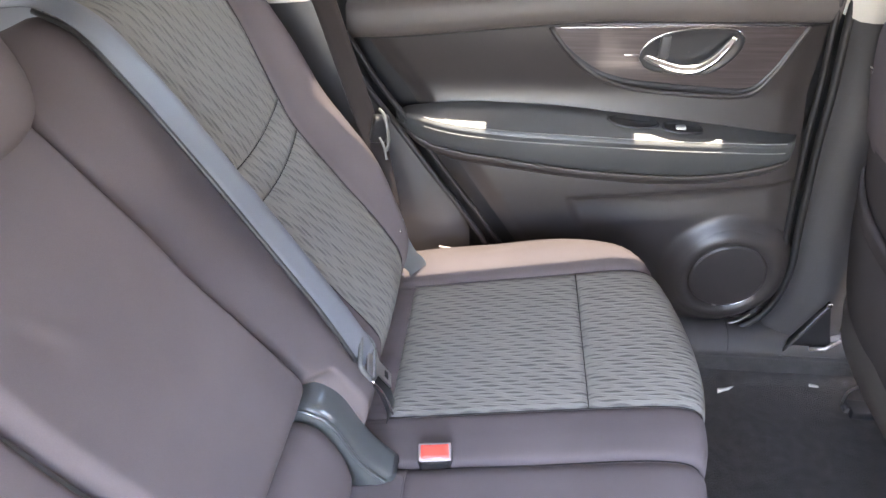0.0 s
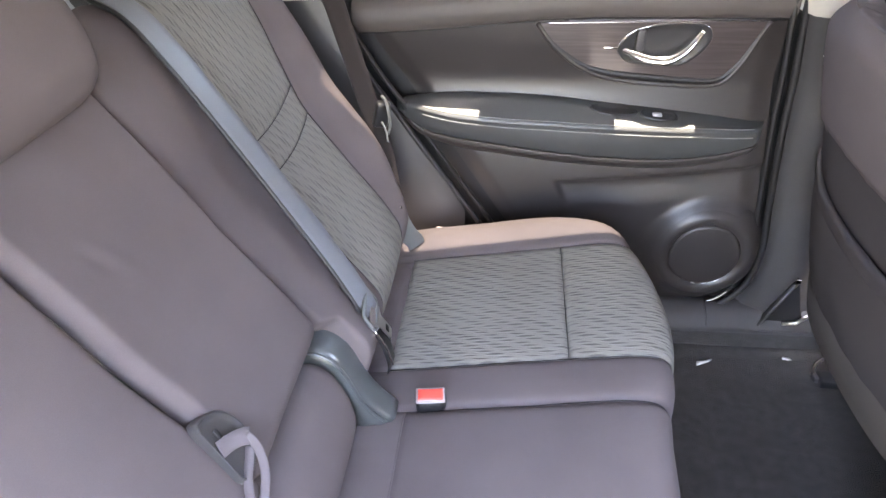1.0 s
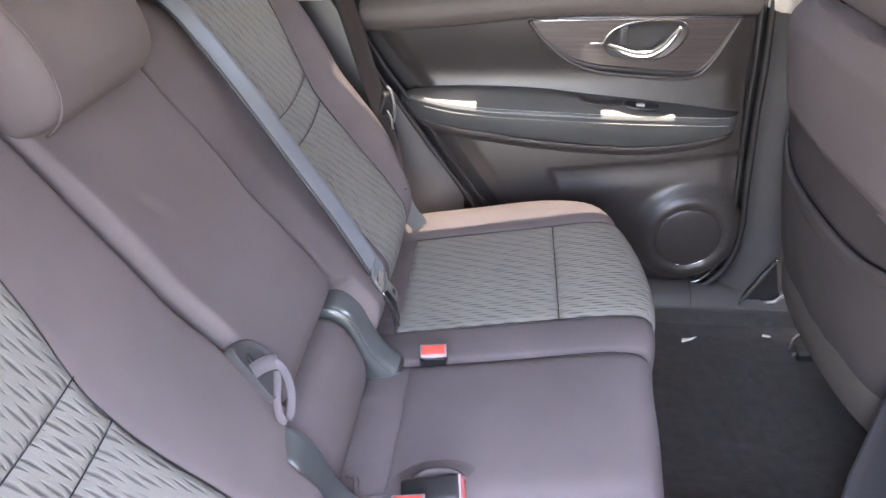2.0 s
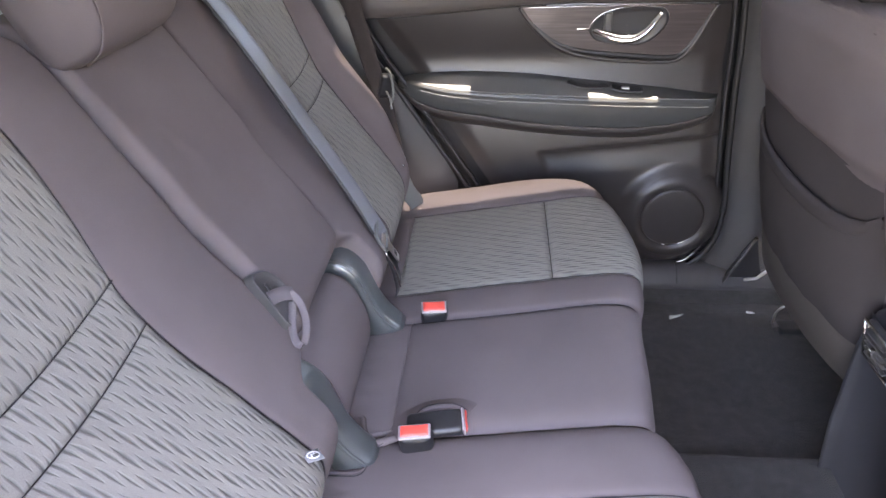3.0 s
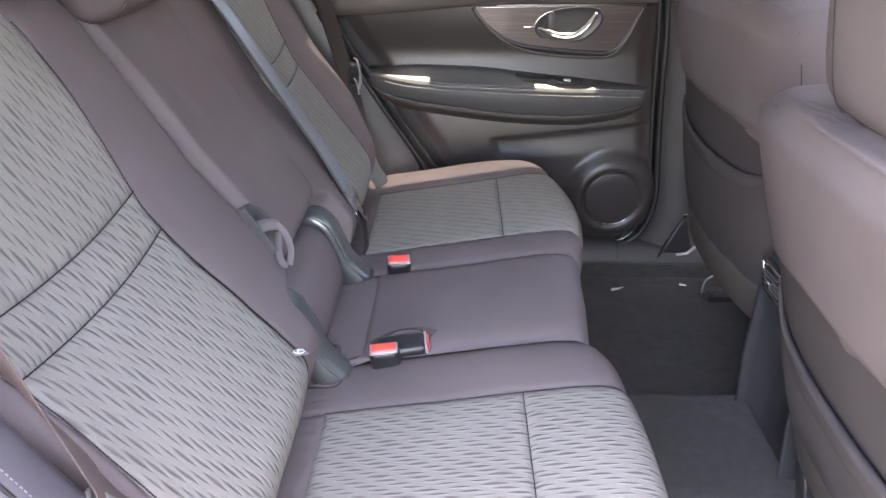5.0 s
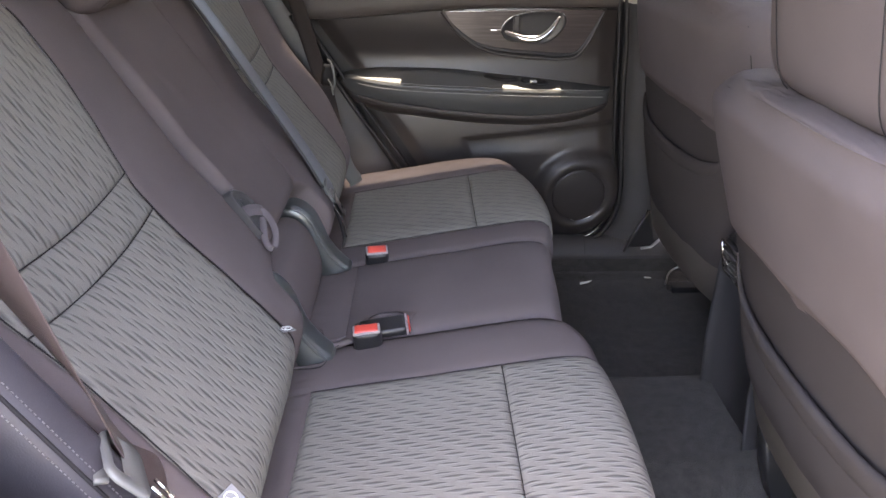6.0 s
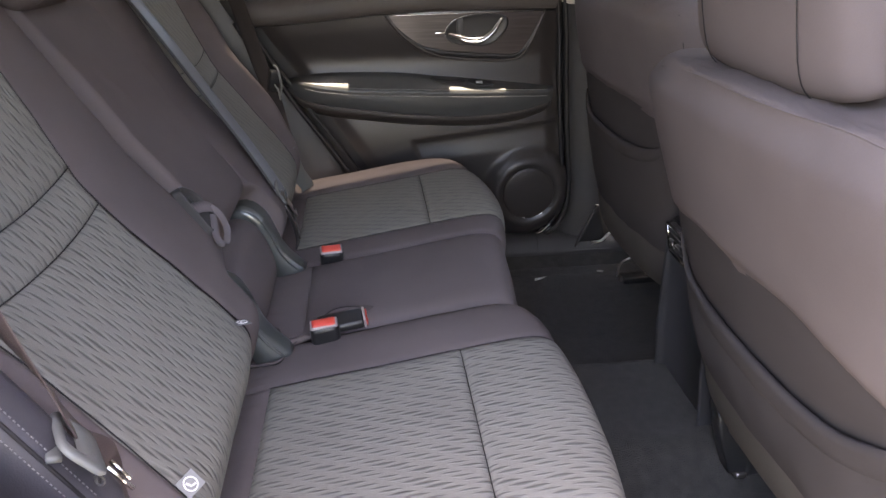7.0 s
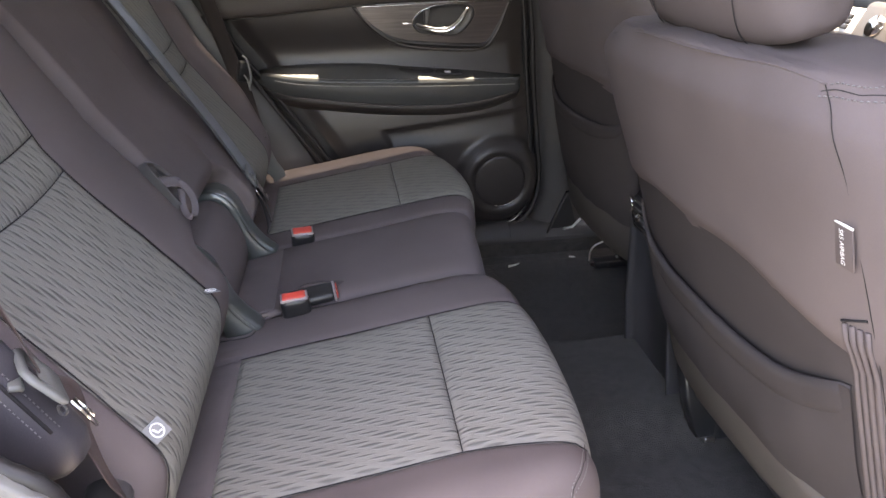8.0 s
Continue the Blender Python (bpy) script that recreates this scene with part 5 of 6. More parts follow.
    # cushion in front and its base
    part("cushion", rounded_box((0.50, 0.50, 0.13), 0.045, 4, Matrix.Translation((0.74 + cx, yc, 0.235)) @ Euler((0, radians(-8), 0)).to_matrix().to_4x4()), KNIT, seat)
    part("seat_frame", rounded_box((0.44, 0.42, 0.08), 0.02, 2, Matrix.Translation((0.74 + cx, yc, 0.13))), BLACKP, seat)
    for q in (-0.19, 0.19):
        leg = part("rail", rounded_box((0.46, 0.035, 0.035), 0.006, 2, Matrix.Translation((0.83 + cx, yc + q, carpet_height(0.6, yc + q) + 0.022))), BLACKP, seat)
        if s * q < 0 and s < 0:
            part("riser", prism([(0.495, 0.150), (0.520, 0.055), (0.545, -0.012), (0.622, -0.014), (0.640, 0.150)], Matrix.Translation((0, yc + q + 0.020, 0)) @ Euler((radians(90), 0, 0)).to_matrix().to_4x4(), 0.04, 0.005), BLACKP, leg, "black bracket over the rail end")
            # steel block drawn for the small glint at the bracket's foot
            part("riser_glint", rounded_box((0.022, 0.05, 0.014), 0.003, 2, Matrix.Translation((0.572, yc + q, -0.018))), STEEL, leg)
        else:
            part("riser", rounded_box((0.06, 0.03, 0.11), 0.006, 2, Matrix.Translation((0.62 + cx, yc + q, 0.055))), BLACKP, leg)
        part("rail_cap", rounded_box((0.07, 0.055, 0.05), 0.008, 2, Matrix.Translation((0.615 + cx, yc + q, carpet_height(0.6, yc + q) + 0.027))), BLACKP, leg)
        part("bolt", tube([(0.583 + cx, yc + q, carpet_height(0.6, yc + q) + 0.008), (0.576 + cx, yc + q, carpet_height(0.6, yc + q) + 0.008)], 0.005, 10), STEEL, leg)
    seat.location.z = dz
    return seat


front_seat(0.0, 0.0, -1, "purple-grey knit front seat with map pocket and headrest", "SRS AIRBAG")
front_seat(0.112, 0.045, 1, "purple-grey knit front seat, slid further forward", "SRS AIRBAG", 0.215, 0.93, 0.4, 0.056)

# ---- centre console, dashboard, steering wheel ----
con = thing("centre_console", (0, 0, 0), "dark plastic centre console with rear air vents", "console")
rows = []
for x, hw, zt in ((0.52, 0.095, 0.34), (0.505, 0.098, 0.37), (0.497, 0.099, 0.40), (0.505, 0.099, 0.425), (0.53, 0.098, 0.44), (0.60, 0.097, 0.445), (0.80, 0.095, 0.44), (0.98, 0.10, 0.45), (1.15, 0.12, 0.50)):
    rows.append([(x + 0.03 * (x < 0.54), hw + 0.012, -0.02), (x + 0.01, hw + 0.008, 0.15), (x, hw, zt - 0.06), (x, hw - 0.008, zt - 0.01), (x, hw - 0.03, zt), (x, 0, zt + 0.004), (x, -hw + 0.03, zt), (x, -hw + 0.008, zt - 0.01), (x, -hw, zt - 0.06), (x + 0.01, -hw - 0.008, 0.15), (x + 0.03 * (x < 0.54), -hw - 0.012, -0.02)])
part("body", cap_ends(grid_mesh(rows), 11), CONSOLE, con)
rows = [[(0.60, y, -0.02 + 0.0), (0.575, y * 0.98, 0.12), (0.53, y * 0.96, 0.28), (0.512, y * 0.95, 0.36), (0.50, y * 0.95, 0.41)] for y in (-0.10, -0.06, 0, 0.06, 0.10)]
part("rear_cover", grid_mesh(rows), PLAST, con)
VM = Matrix.Translation((0.497, 0.0, 0.378)) @ Euler((0, radians(-14), 0)).to_matrix().to_4x4()
vent = part("vent", rounded_box((0.014, 0.150, 0.070), 0.004, 2, VM), BLACKP, con)
for a, b in (((-0.009, -0.075, -0.036), (-0.009, 0.075, -0.036)), ((-0.009, -0.075, 0.036), (-0.009, 0.075, 0.036)), ((-0.009, -0.075, -0.036), (-0.009, -0.075, 0.036)), ((-0.009, 0.075, -0.036), (-0.009, 0.075, 0.036))):
    part("vent_rim", tube([VM @ Vector(a), VM @ Vector(b)], 0.003, 8), CHROME, vent)
for k in range(5):
    part("slat", rounded_box((0.016, 0.060, 0.003), 0.001, 2, VM @ Matrix.Translation((-0.006, 0.036, -0.024 + 0.012 * k))), PLAST, vent)
    part("slat", rounded_box((0.016, 0.060, 0.003), 0.001, 2, VM @ Matrix.Translation((-0.006, -0.036, -0.024 + 0.012 * k))), PLAST, vent)
part("vent_knob", rounded_box((0.012, 0.010, 0.014), 0.002, 2, VM @ Matrix.Translation((-0.014, 0.036, 0.0))), CHROME, vent)

dash = thing("dashboard", (0, 0, 0), "grey moulded dashboard under the windscreen", "dashboard")
rows = []
for i in range(31):
    y = -0.80 + 1.60 * i / 30
    hood = 0.035 * math.exp(-((y - 0.38) / 0.16) ** 2)
    rows.append([(1.69, y, 0.84), (1.52, y, 0.82 + hood * 0.6), (1.36, y, 0.77 + hood), (1.32, y, 0.745 + hood), (1.335, y, 0.69), (1.35, y, 0.61), (1.39, y, 0.50), (1.47, y, 0.40), (1.64, y, 0.35)])
part("top_pad", grid_mesh(rows), PLAST, dash)
wheel = thing("steering_wheel", (0, 0, 0), "dark steering wheel with silver spokes and switches", "steering wheel")
WM = Matrix.Translation((1.235, 0.385, 0.69)) @ Euler((0, radians(-66), 0)).to_matrix().to_4x4()
rimpts = [WM @ Vector((0.185 * math.cos(math.tau * k / 48), 0.185 * math.sin(math.tau * k / 48), 0)) for k in range(49)]
part("rim", tube(rimpts, 0.015, 10), LEATHER, wheel)
hubm = part("hub", rounded_box((0.13, 0.15, 0.05), 0.02, 4, WM @ Matrix.Translation((0, 0, -0.012))), PLAST, wheel, "dark grey hub pad")
part("emblem", tube([WM @ Vector((0, 0, 0.010)), WM @ Vector((0, 0, 0.017))], 0.027, 24), CHROME, hubm, "plain round chrome emblem")
for sy in (-1, 1):
    spoke = part("spoke", rounded_box((0.075, 0.10, 0.020), 0.008, 3, WM @ Matrix.Translation((0.005, sy * 0.115, 0.0))), SILVER, wheel, "silver spoke with switches")
    for q in range(3):
        part("switch", rounded_box((0.012, 0.026, 0.006), 0.002, 2, WM @ Matrix.Translation((-0.012 + 0.014 * q, sy * 0.105, 0.011))), BLACKP, spoke)
part("spoke", rounded_box((0.11, 0.05, 0.016), 0.006, 3, WM @ Matrix.Translation((-0.11, 0, -0.004))), SILVER, wheel)
column = part("column", tube([WM @ Vector((0, 0, -0.03)), WM @ Vector((0, 0, -0.16))], 0.05, 16), BLACKP, wheel)

# ---- belts and buckles ----
def belt_tongue(m, parent, mat=STEEL):
    """A metal tongue plate with a slot and a plastic grip, laid out by m (x across the webbing, y along it)."""
    plate = prism([(-0.026, 0.0), (0.026, 0.0), (0.024, 0.016), (0.010, 0.024), (0.010, 0.052), (-0.010, 0.052), (-0.010, 0.024), (-0.024, 0.016)], m, 0.0026, 0.0006)
    pl = part("tongue", plate, mat, parent, "steel tongue plate")
    part("tongue_hole", rounded_box((0.010, 0.008, 0.0042), 0.0005, 1, m @ Matrix.Translation((0, 0.040, 0.0013))), BLACKP, pl)
    loop = []
    for cx, cy, a0 in ((0.020, 0.006, 0), (-0.020, 0.006, 90), (-0.020, -0.008, 180), (0.020, -0.008, 270)):
        loop += [m @ Vector((cx + 0.007 * math.cos(radians(a0 + 15 * k)), cy + 0.007 * math.sin(radians(a0 + 15 * k)), 0.0015)) for k in range(7)]
    part("tongue_grip", tube(loop + loop[:1], 0.0036, 10), FRAMEGREY, pl, "grey plastic loop grip")
    return pl


belt = thing("seat_belt", (0, 0, 0), "pale grey middle seat belt lying down the seat back", "seat belt", "seat belts")
part("webbing", ribbon([(-0.71, 0.295, 0.926), (-0.653, 0.292, 0.928), (-0.607, 0.287, 0.905), (-0.566, 0.281, 0.854), (-0.511, 0.272, 0.772), (-0.440, 0.259, 0.659), (-0.372, 0.244, 0.551), (-0.329, 0.232, 0.474), (-0.320, 0.229, 0.454)],
                       [(0, 1, 0.0)] * 3 + [(0.05, 1, 0.05)] * 4 + [(0.12, 1, 0.12)] * 2, 0.0475, n=60), WEB, belt)
def frame_from(o, y, z):
    """A pose at o whose y axis points along y and whose z axis is near z."""
    yv = Vector(y).normalized()
    zv = (Vector(z) - yv * Vector(z).dot(yv)).normalized()
    xv = yv.cross(zv)
    return Matrix(((xv.x, yv.x, zv.x, o[0]), (xv.y, yv.y, zv.y, o[1]), (xv.z, yv.z, zv.z, o[2]), (0, 0, 0, 1)))


belt_tongue(frame_from((-0.322, 0.229, 0.458), (0.035, 0.012, -0.075), (0.85, 0.1, 0.45)) @ Matrix.Scale(1.25, 4), belt)
# black tube puts in the shadow between belt and seat back
part("belt_shadow", tube(spline([(x - 0.002, y - 0.0255, z - 0.002) for x, y, z in ((-0.653, 0.292, 0.928), (-0.607, 0.287, 0.905), (-0.566, 0.281, 0.854), (-0.511, 0.272, 0.772), (-0.440, 0.259, 0.659), (-0.372, 0.244, 0.551), (-0.329, 0.232, 0.474))], 60), 0.0034, 6), BLACKP, belt, "black tube drawn for the shadow along the belt's edge")
part("lower_strap", ribbon([(-0.318, 0.222, 0.440), (-0.303, 0.226, 0.400), (-0.296, 0.232, 0.350), (-0.300, 0.238, 0.322)], [(0.2, 1, 0.1)] * 4, 0.030, n=20), BLACKP, belt, "black lower strap")
part("strap_edge", tube(spline([(-0.312, 0.208, 0.432), (-0.297, 0.212, 0.395), (-0.290, 0.218, 0.350)], 12), 0.0016, 6), CHROME, belt)

far_belt = thing("seat_belt", (0, 0, 0), "dark outer seat belt hanging from the pillar", "seat belt", "seat belts")
part("webbing", ribbon([(-0.50, 0.665, 1.05), (-0.468, 0.665, 0.92), (-0.443, 0.665, 0.826), (-0.412, 0.662, 0.70), (-0.388, 0.658, 0.608), (-0.368, 0.645, 0.555), (-0.354, 0.615, 0.50), (-0.342, 0.58, 0.465), (-0.336, 0.556, 0.452)],
                       [(0.9, 0.4, 0.1)] * 5 + [(0.7, 0.65, 0.1)] * 4, 0.038, n=60), WEBDARK, far_belt)
# paler than the belt above: the sun on this stretch is in the colour
part("lap_webbing", ribbon([(-0.334, 0.556, 0.462), (-0.330, 0.570, 0.410), (-0.318, 0.588, 0.362), (-0.304, 0.602, 0.330), (-0.304, 0.612, 0.285)], [(0.75, 0.55, 0.35)] * 5, 0.040, n=30), FRAMEGREY, far_belt, "lap webbing, sunlight put into its pale colour")
part("stop_button", rounded_box((0.016, 0.016, 0.018), 0.005, 3, Matrix.Translation((-0.326, 0.548, 0.449))), CHROME, far_belt)
part("guide", rounded_box((0.030, 0.020, 0.055), 0.006, 3, Matrix.Translation((-0.366, 0.650, 0.605)) @ Euler((0.2, 0.2, 0.4)).to_matrix().to_4x4()), BLACKP, far_belt, "black plastic belt guide")
# two pale bars draw the small highlights on the guide
part("guide_glint", tube(spline([(-0.362, 0.645, 0.645), (-0.352, 0.635, 0.637), (-0.346, 0.628, 0.595), (-0.352, 0.628, 0.572)], 14), 0.0028, 8), FRAMEGREY, far_belt)
part("guide_glint", tube(spline([(-0.362, 0.625, 0.600), (-0.354, 0.620, 0.585), (-0.350, 0.614, 0.562)], 10), 0.0022, 8), FRAMEGREY, far_belt)

near_belt = thing("seat_belt", (0, 0, 0), "brown-grey outer seat belt with its steel tongue", "seat belt", "seat belts")
# one long edge hangs straight; the band turns about it below the tongue
hang = [(-0.455, -0.668, 1.06), (-0.425, -0.668, 0.86), (-0.412, -0.668, 0.78), (-0.405, -0.668, 0.74), (-0.398, -0.668, 0.70), (-0.385, -0.668, 0.637), (-0.380, -0.668, 0.610), (-0.374, -0.668, 0.579), (-0.370, -0.668, 0.552), (-0.365, -0.668, 0.530), (-0.359, -0.668, 0.509), (-0.350, -0.668, 0.467), (-0.342, -0.668, 0.445), (-0.325, -0.668, 0.39)]
turn = [(-0.95, 0.15, -0.2), (-0.93, 0.22, -0.22), (-0.88, 0.38, -0.28), (-0.79, 0.52, -0.34), (-0.66, 0.66, -0.42), (-0.43, 0.78, -0.47), (-0.40, 0.80, -0.47), (-0.30, 0.85, -0.40), (-0.05, 0.95, -0.20), (-0.10, 0.92, -0.30), (-0.22, 0.86, -0.42), (-0.27, 0.82, -0.47), (-0.27, 0.82, -0.47), (-0.27, 0.82, -0.47)]
centres = [Vector(p) + Vector(a).normalized() * 0.0245 for p, a in zip(hang, turn)]
part("webbing", ribbon(centres, turn, 0.049, n=110), WEBBROWN, near_belt)
fl, fs = Vector((0.030, -0.060, 0.008)).normalized(), Vector((0.014, 0.019, -0.036))
fs = (fs - fl * fs.dot(fl)).normalized()
fn = fs.cross(fl)
if fn.x < 0:
    fn = -fn


def frame_loop(u0, u1, v0, v1, r, lift, n=8):
    """A rounded rectangle on the tongue's own plane: u along it, v across."""
    out = []
    for cu, cv, a0 in ((u1 - r, v1 - r, 0), (u0 + r, v1 - r, 90), (u0 + r, v0 + r, 180), (u1 - r, v0 + r, 270)):
        for k in range(n):
            a = radians(a0 + 90 * k / (n - 1))
            u, v = cu + r * math.cos(a), cv + r * math.sin(a)
            out.append(Vector((-0.397, -0.652, 0.607)) + fl * u + fs * v + fn * (lift + 0.004 * smooth(0.03, 0.07, u)))
    return out


tf = part("tongue_frame", grid_mesh([frame_loop(-0.002, 0.070, -0.002, 0.042, 0.012, -0.0025), frame_loop(-0.003, 0.072, -0.003, 0.043, 0.013, 0.0), frame_loop(-0.002, 0.070, -0.002, 0.042, 0.012, 0.0025), frame_loop(0.003, 0.059, 0.004, 0.026, 0.008, 0.003), frame_loop(0.005, 0.054, 0.006, 0.022, 0.006, 0.001), frame_loop(0.005, 0.054, 0.006, 0.022, 0.006, -0.0025)], close=True), FRAMEGREY, near_belt, "grey plastic tongue frame")
part("rivet", tube([tuple(Vector((-0.349, -0.703, 0.577)) + Vector((0.0030 * math.cos(a), 0.0, 0.005 * math.sin(a)))) for a in (math.tau * k / 16 for k in range(17))], 0.0014, 6), PLAST, tf)
s0, s1 = Vector((-0.405, -0.655, 0.599)), Vector((-0.377, -0.7035, 0.6005))
part("tongue", ribbon([s0, s0.lerp(s1, 0.35), s0.lerp(s1, 0.7), s1], [(0.95, 0.05, -0.3)] * 4, 0.011, 0.004, n=16), FRAMEGREY, near_belt, "short steel tongue blade")
# chrome bars stand in for the bright reflecting lines on the webbing
for a, b in (((-0.360, -0.659, 0.556), (-0.346, -0.663, 0.538)), ((-0.355, -0.676, 0.565), (-0.342, -0.671, 0.534))):
    part("bright_line", tube([a, b], 0.0019, 8), CHROME, near_belt, "bright reflecting line on the webbing")


part("anchor_cover", rounded_box((0.045, 0.075, 0.090), 0.020, 4, Matrix.Translation((-0.372, -0.655, 0.400)) @ Euler((0.15, 0.35, 0.1)).to_matrix().to_4x4()), PLAST, near_belt, "grey anchor cover at the foot of the belt")


def buckle(o, axis, up, label, tall=0.055, w=0.048, d=0.027):
    """A belt buckle: black body, thin pale rim and a dished red press button."""
    ob = thing("belt_buckle", (0, 0, 0), label, "belt buckle", "belt buckles")
    m = frame_from(o, up, Vector(axis).cross(Vector(up)))      # x along the long side, y up along the body
    part("body", rounded_box((w, tall, d), min(0.0115, d * 0.42), 4, m @ Matrix.Translation((0, -tall / 2 - 0.002, 0))), BLACKP, ob)
    part("rim", rounded_box((w * 0.93, 0.0045, d * 0.88), 0.002, 3, m @ Matrix.Translation((0, -0.0022, 0))), RIMGREY, ob, "pale plastic rim")
    rows = []
    for i in range(13):
        f = -1 + 2 * i / 12
        rows.append([m @ Vector((w * 0.395 * f, 0.0046 - 0.0035 * (1 - f * f) * (0.6 + 0.4 * g) - 0.003 * max(abs(f), abs(g)) ** 10, d * 0.335 * g)) for g in (-1, -0.85, -0.5, 0, 0.5, 0.85, 1)])
    part("button", grid_mesh(rows), RED, ob, "red press button")
    return ob


buckle((-0.220, 0.156, 0.351), (1, 0.10, 0.08), (0.02, -0.24, 0.96), "red buttoned belt buckle sunk in the knit cushion", tall=0.042, w=0.050, d=0.030)
buckle((-0.220, -0.156, 0.364), (1, 0.12, -0.05), (-0.05, -0.20, 0.97), "black upright belt buckle with red button", tall=0.055, w=0.050, d=0.026)
buckle((-0.150, -0.116, 0.346), (0.10, 0.95, 0.25), (0.97, 0.10, 0.10), "black belt buckle lying down, red button facing forward", tall=0.085, w=0.040, d=0.020)
# the sewn pouch that the lying buckle comes out of, and the gathered cloth beside the bracket
def on_cushion(x, y, lift):
    return Vector((x, y, 0.361 + 0.165 * x + lift))


pouch = thing("buckle_pouch", (0, 0, 0), "knit pouch sewn round the lying belt buckle", "cloth pouch")
rim = spline([(-0.238, -0.142, 0), (-0.230, -0.122, 0), (-0.220, -0.101, 0), (-0.200, -0.090, 0), (-0.165, -0.088, 0), (-0.143, -0.098, 0)], 30)
rows = []
for i, p in enumerate(rim):
    d = (rim[min(i + 1, 30)] - rim[max(i - 1, 0)]).normalized()
    out = Vector((-d.y, d.x, 0))
    k = math.sin(math.pi * (0.12 + 0.76 * i / 30)) * (1 + 0.04 * math.sin(i * 0.9))
    rows.append([on_cushion(p.x + out.x * w, p.y + out.y * w, h * k + 0.003) for w, h in ((0.034, 0.0), (0.020, 0.005), (0.009, 0.013), (0.002, 0.018), (-0.003, 0.019), (-0.006, 0.015), (-0.006, 0.002))])
part("lip", grid_mesh(rows), KNIT, pouch)
part("stitching", tube([on_cushion(p.x, p.y, 0.022 * math.sin(math.pi * (0.12 + 0.76 * i / 30)) + 0.001) for i, p in enumerate(rim)], 0.0008, 5), SEAM, pouch)
gather = thing("cloth_hem", (0, 0, 0), "gathered knit cloth between bracket and buckle", "cloth hem", "cloth hems")
for fold, r in (([(-0.326, -0.082), (-0.311, -0.086), (-0.306, -0.108), (-0.298, -0.123), (-0.280, -0.122), (-0.258, -0.118)], 0.0055), ([(-0.318, -0.128), (-0.300, -0.139), (-0.276, -0.139), (-0.252, -0.132), (-0.236, -0.130)], 0.0065)):
    part("fold", tube(spline([on_cushion(x, y, 0.002) for x, y in fold], 24), [r * (0.55 + 0.45 * math.sin(math.pi * k / 24)) for k in range(25)], 8), KNIT, gather)

# pull strap in the recess of the middle rest
strap = thing("pull_strap", (0, 0, 0), "lilac-grey pull strap hanging from a grey plastic recess", "pull strap")
rc, rd, rn = Vector((-0.399, -0.147, 0.573)), Vector((0.555, -0.17, -0.81)).normalized(), Vector((0.822, 0.0, 0.569))
rs = rn.cross(rd).normalized()
if rs.y < 0:
    rs = -rs


def half_moon(g, lift):
    """The recess outline: a straight edge by the seat gap and a bow towards the middle."""
    out = []
    for k in range(33):
        a = math.pi * k / 32
        out.append(rc + rs * 0.008 + rd * (0.041 * g * math.cos(a)) + rs * (0.044 * g * math.sin(a) ** 0.85 - 0.006 * (g - 1)) + rn * lift)
    for k in range(1, 12):
        out.append(rc + rs * 0.008 + rd * (0.041 * g * (-1 + 2 * k / 12)) - rs * (0.004 * g) + rn * lift)
    return out


part("recess", grid_mesh([half_moon(g, dz) for g, dz in ((1.08, -0.012), (1.05, 0.001), (1.0, 0.003), (0.95, 0.0025), (0.91, 0.000), (0.80, -0.0005), (0.5, -0.001), (0.02, -0.001))], close=True), PLAST, strap, "grey plastic recess")
part("slot", rounded_box((0.017, 0.006, 0.002), 0.0008, 2, frame_from(tuple(rc - rd * 0.014 + rs * 0.020 + rn * 0.0015), rs, rn)), BLACKP, strap)


def strap_at(d, y, lift):
    """A point by the recess: d down the seat back, y across it, lift off it."""
    return rc + rd * d + rs * y + rn * lift


part("strap_end", ribbon([strap_at(-0.004, 0.008, 0.001), strap_at(0.000, 0.024, 0.004), strap_at(0.006, 0.036, 0.008), strap_at(0.012, 0.043, 0.010)], [tuple(rd)] * 4, 0.019, n=20), STRAP, strap, "flat sewn end of the strap")
trail = [strap_at(*p) for p in ((0.008, 0.040, 0.009), (0.020, 0.038, 0.013), (0.034, 0.030, 0.016), (0.048, 0.017, 0.017), (0.059, 0.003, 0.015), (0.065, -0.007, 0.012), (0.064, -0.012, 0.008), (0.056, -0.008, 0.004), (0.042, 0.006, 0.003), (0.030, 0.024, 0.004), (0.020, 0.036, 0.006))]
facing = Vector((-0.30, 0.75, -0.58))
part("strap_loop", ribbon(trail, [tuple((trail[min(i + 1, 10)] - trail[max(i - 1, 0)]).cross(facing).normalized() * (1 if i < 6 else -1) + rn * 0.5) for i in range(11)], 0.0105, n=70), STRAP, strap, "hanging loop of the strap")


# child seat anchor tags
def anchor_tag(o, along, out, label, spin=0):
    ob = thing("anchor_tag", (0, 0, 0), label, "tag", "anchor tags")
    m = frame_from(o, along, out) @ Euler((0, 0, radians(spin))).to_matrix().to_4x4()
    part("cloth", rounded_box((0.021, 0.021, 0.0014), 0.0005, 2, m), TAGCLOTH, ob)
    part("ring_mark", tube([m @ Vector((0.0062 * math.cos(math.tau * k / 28), 0.0075 * math.sin(math.tau * k / 28), 0.0012)) for k in range(29)], 0.0009, 6), WHITE, ob)
    part("seat_mark", tube([m @ Vector(p) for p in ((-0.003, 0.004, 0.0012), (-0.001, -0.002, 0.0012), (0.004, -0.003, 0.0012))], 0.0013, 6), WHITE, ob)
    return ob


anchor_tag((-0.322, -0.600, 0.464), (-0.30, 0.52, 0.80), (0.42, -0.62, 0.62), "small grey cloth tag with a white ring mark", 25)
anchor_tag((-0.322, -0.284, 0.454), (0.78, 0.58, -0.22), (0.09, 0.24, 0.965), "small grey cloth tag seen edge-on at the seat back")

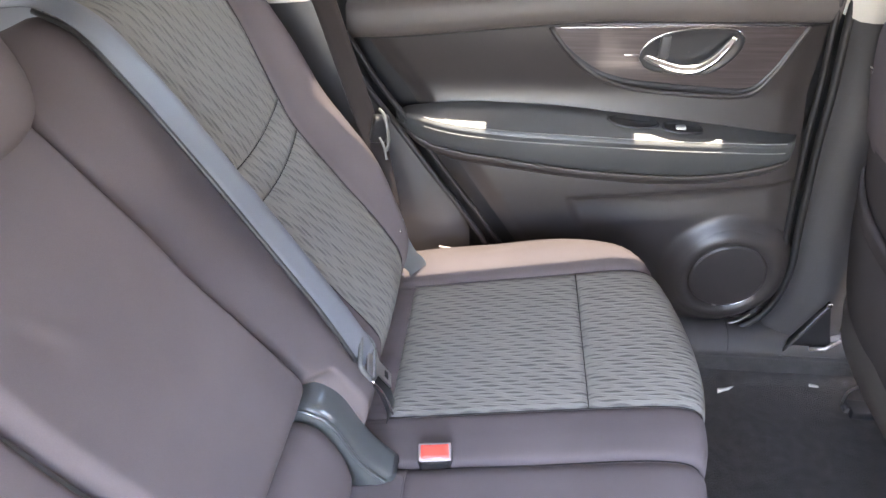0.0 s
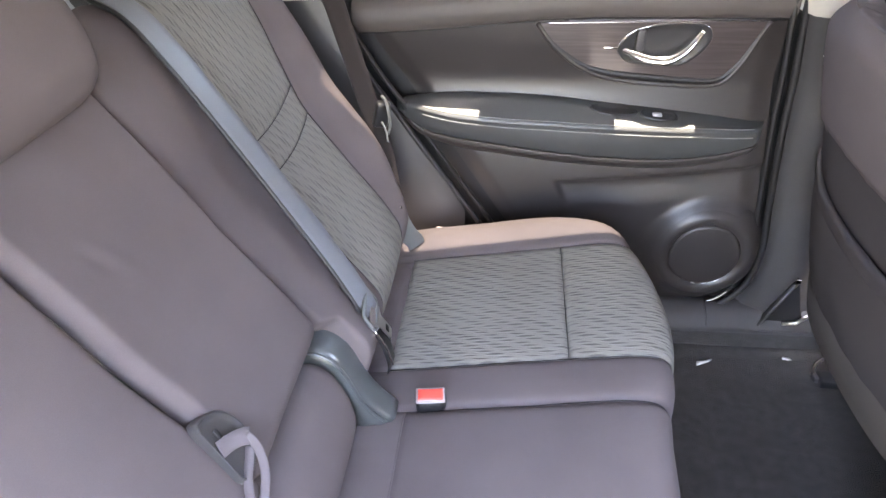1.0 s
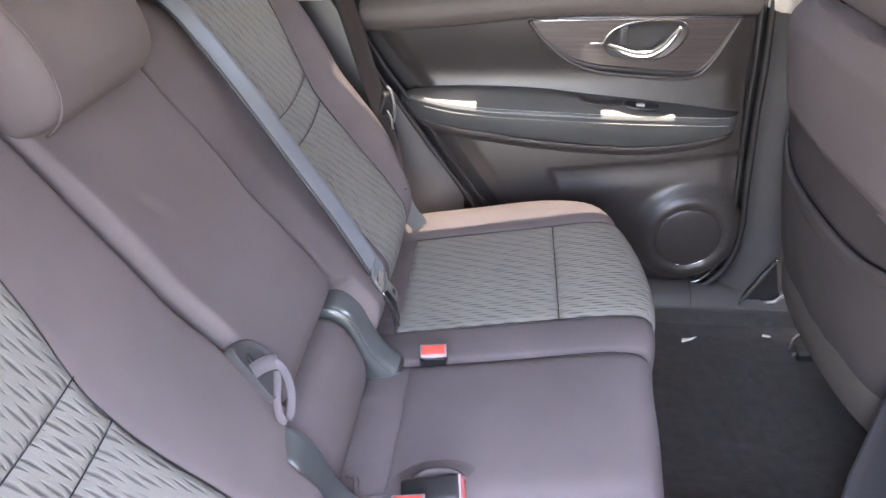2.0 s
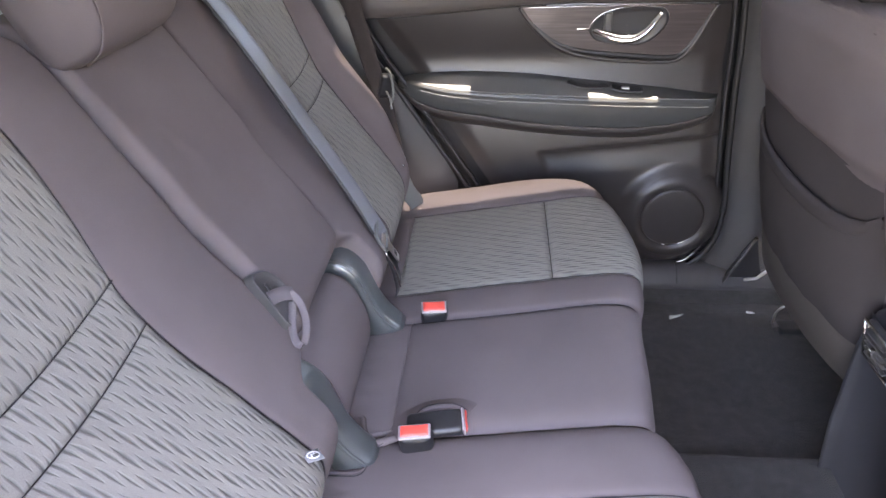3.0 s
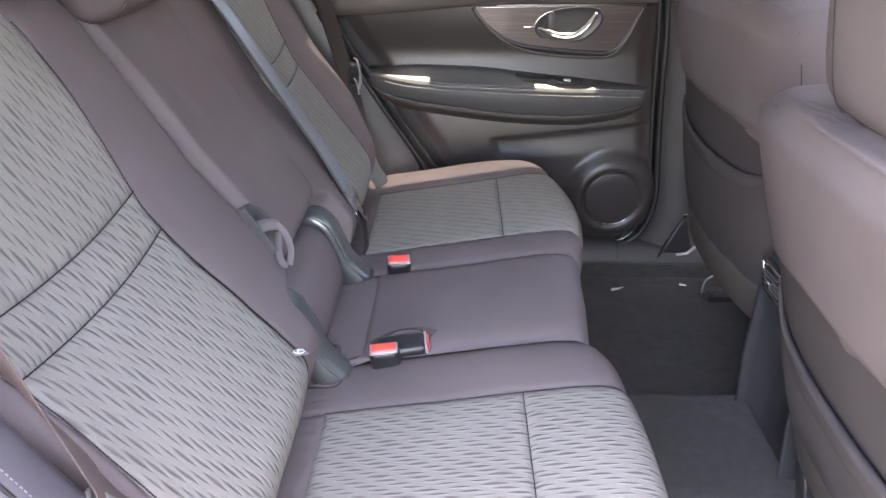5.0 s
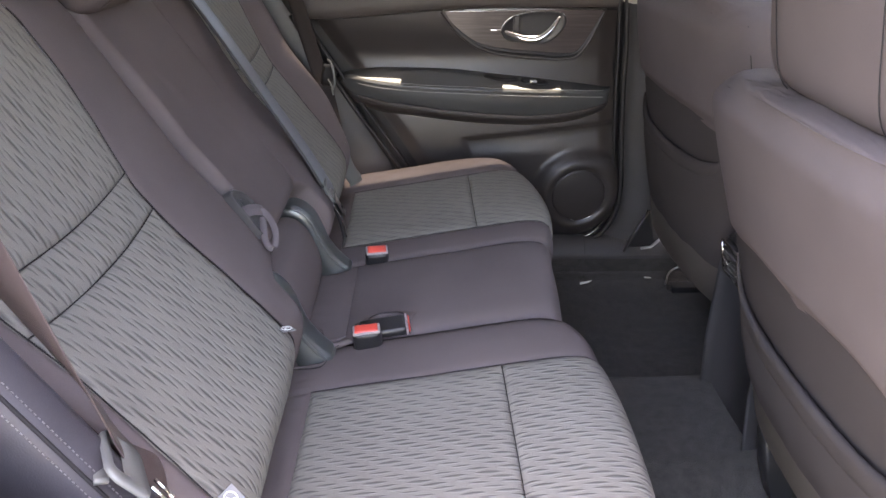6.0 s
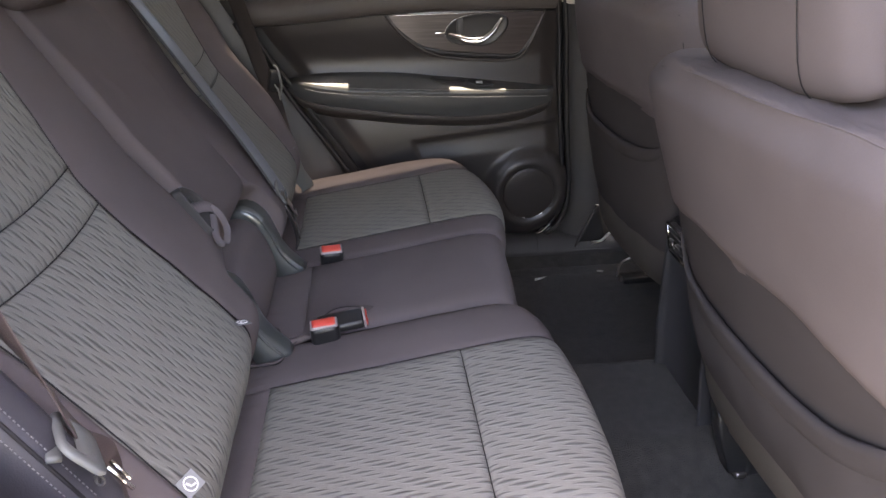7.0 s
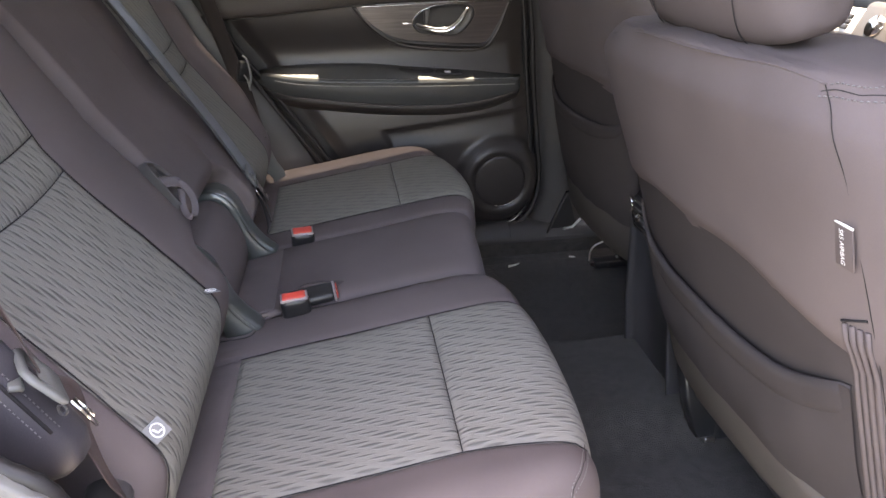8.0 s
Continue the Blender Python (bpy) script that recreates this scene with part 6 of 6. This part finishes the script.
# ---- the near side: padded bolster by the wheel housing, stitched ----
pad = thing("side_bolster", (0, 0, 0), "dark stitched leatherette side bolster beside the seat", "side bolster")
rows = []
SEC = [(0.500, 0.50), (0.505, 0.72), (0.516, 0.90), (0.535, 0.98), (0.56, 1.0), (0.60, 1.0), (0.65, 1.0), (0.72, 1.0), (0.80, 0.95), (0.88, 0.85)]


def pad_ridge(z):
    return -0.425 + (0.668 - z) * 0.50


for z, k in SEC:
    xc = pad_ridge(max(z, 0.525)) - 0.052
    rows.append([(xc + 0.062 * k * math.copysign(abs(math.cos(a)) ** 0.55, math.cos(a)), -0.684 + 0.029 * k * math.copysign(abs(math.sin(a)) ** 0.6, math.sin(a)), z) for a in (math.tau * q / 48 for q in range(48))])
part("cover", cap_ends(grid_mesh(rows, close=True), 48), LEATHER, pad)
def pad_at(z, degrees, lift=0.0006):
    """A point on the pad's cover at that height, turned from its ridge towards the door."""
    c, q = math.cos(radians(degrees)), math.sin(radians(degrees))
    return Vector((pad_ridge(z) - 0.052 + 0.062 * c ** 0.55 + lift * c, -0.684 - 0.029 * q ** 0.6 - lift * q, z))


part("seam", tube([pad_at(0.555 + 0.30 * i / 70, 30) for i in range(71)], 0.0016, 6), SEAM, pad)
for angle in (14, 46):
    bm = bmesh.new()
    for i in range(76):
        z = 0.555 + 0.0042 * i
        add(bm, tube([pad_at(z, angle), pad_at(z + 0.0021, angle)], 0.0006, 5))
    part("stitching", bm, STITCH, pad)

# hems of the cloth where the brackets come through, and the seam over the middle cushion
def hem(points, label):
    ob = thing("cloth_hem", (0, 0, 0), label, "cloth hem", "cloth hems")
    part("edge", tube(spline(points, 30), 0.0028, 8), KNIT, ob)
    part("stitching", tube(spline([(x, y - 0.006, z + 0.001) for x, y, z in points], 30), 0.0009, 5), SEAM, ob)


hem([(-0.344, -0.190, 0.309), (-0.296, -0.192, 0.316), (-0.284, -0.162, 0.317), (-0.274, -0.140, 0.319), (-0.254, -0.128, 0.323)], "turned knit hem under the grey bracket")
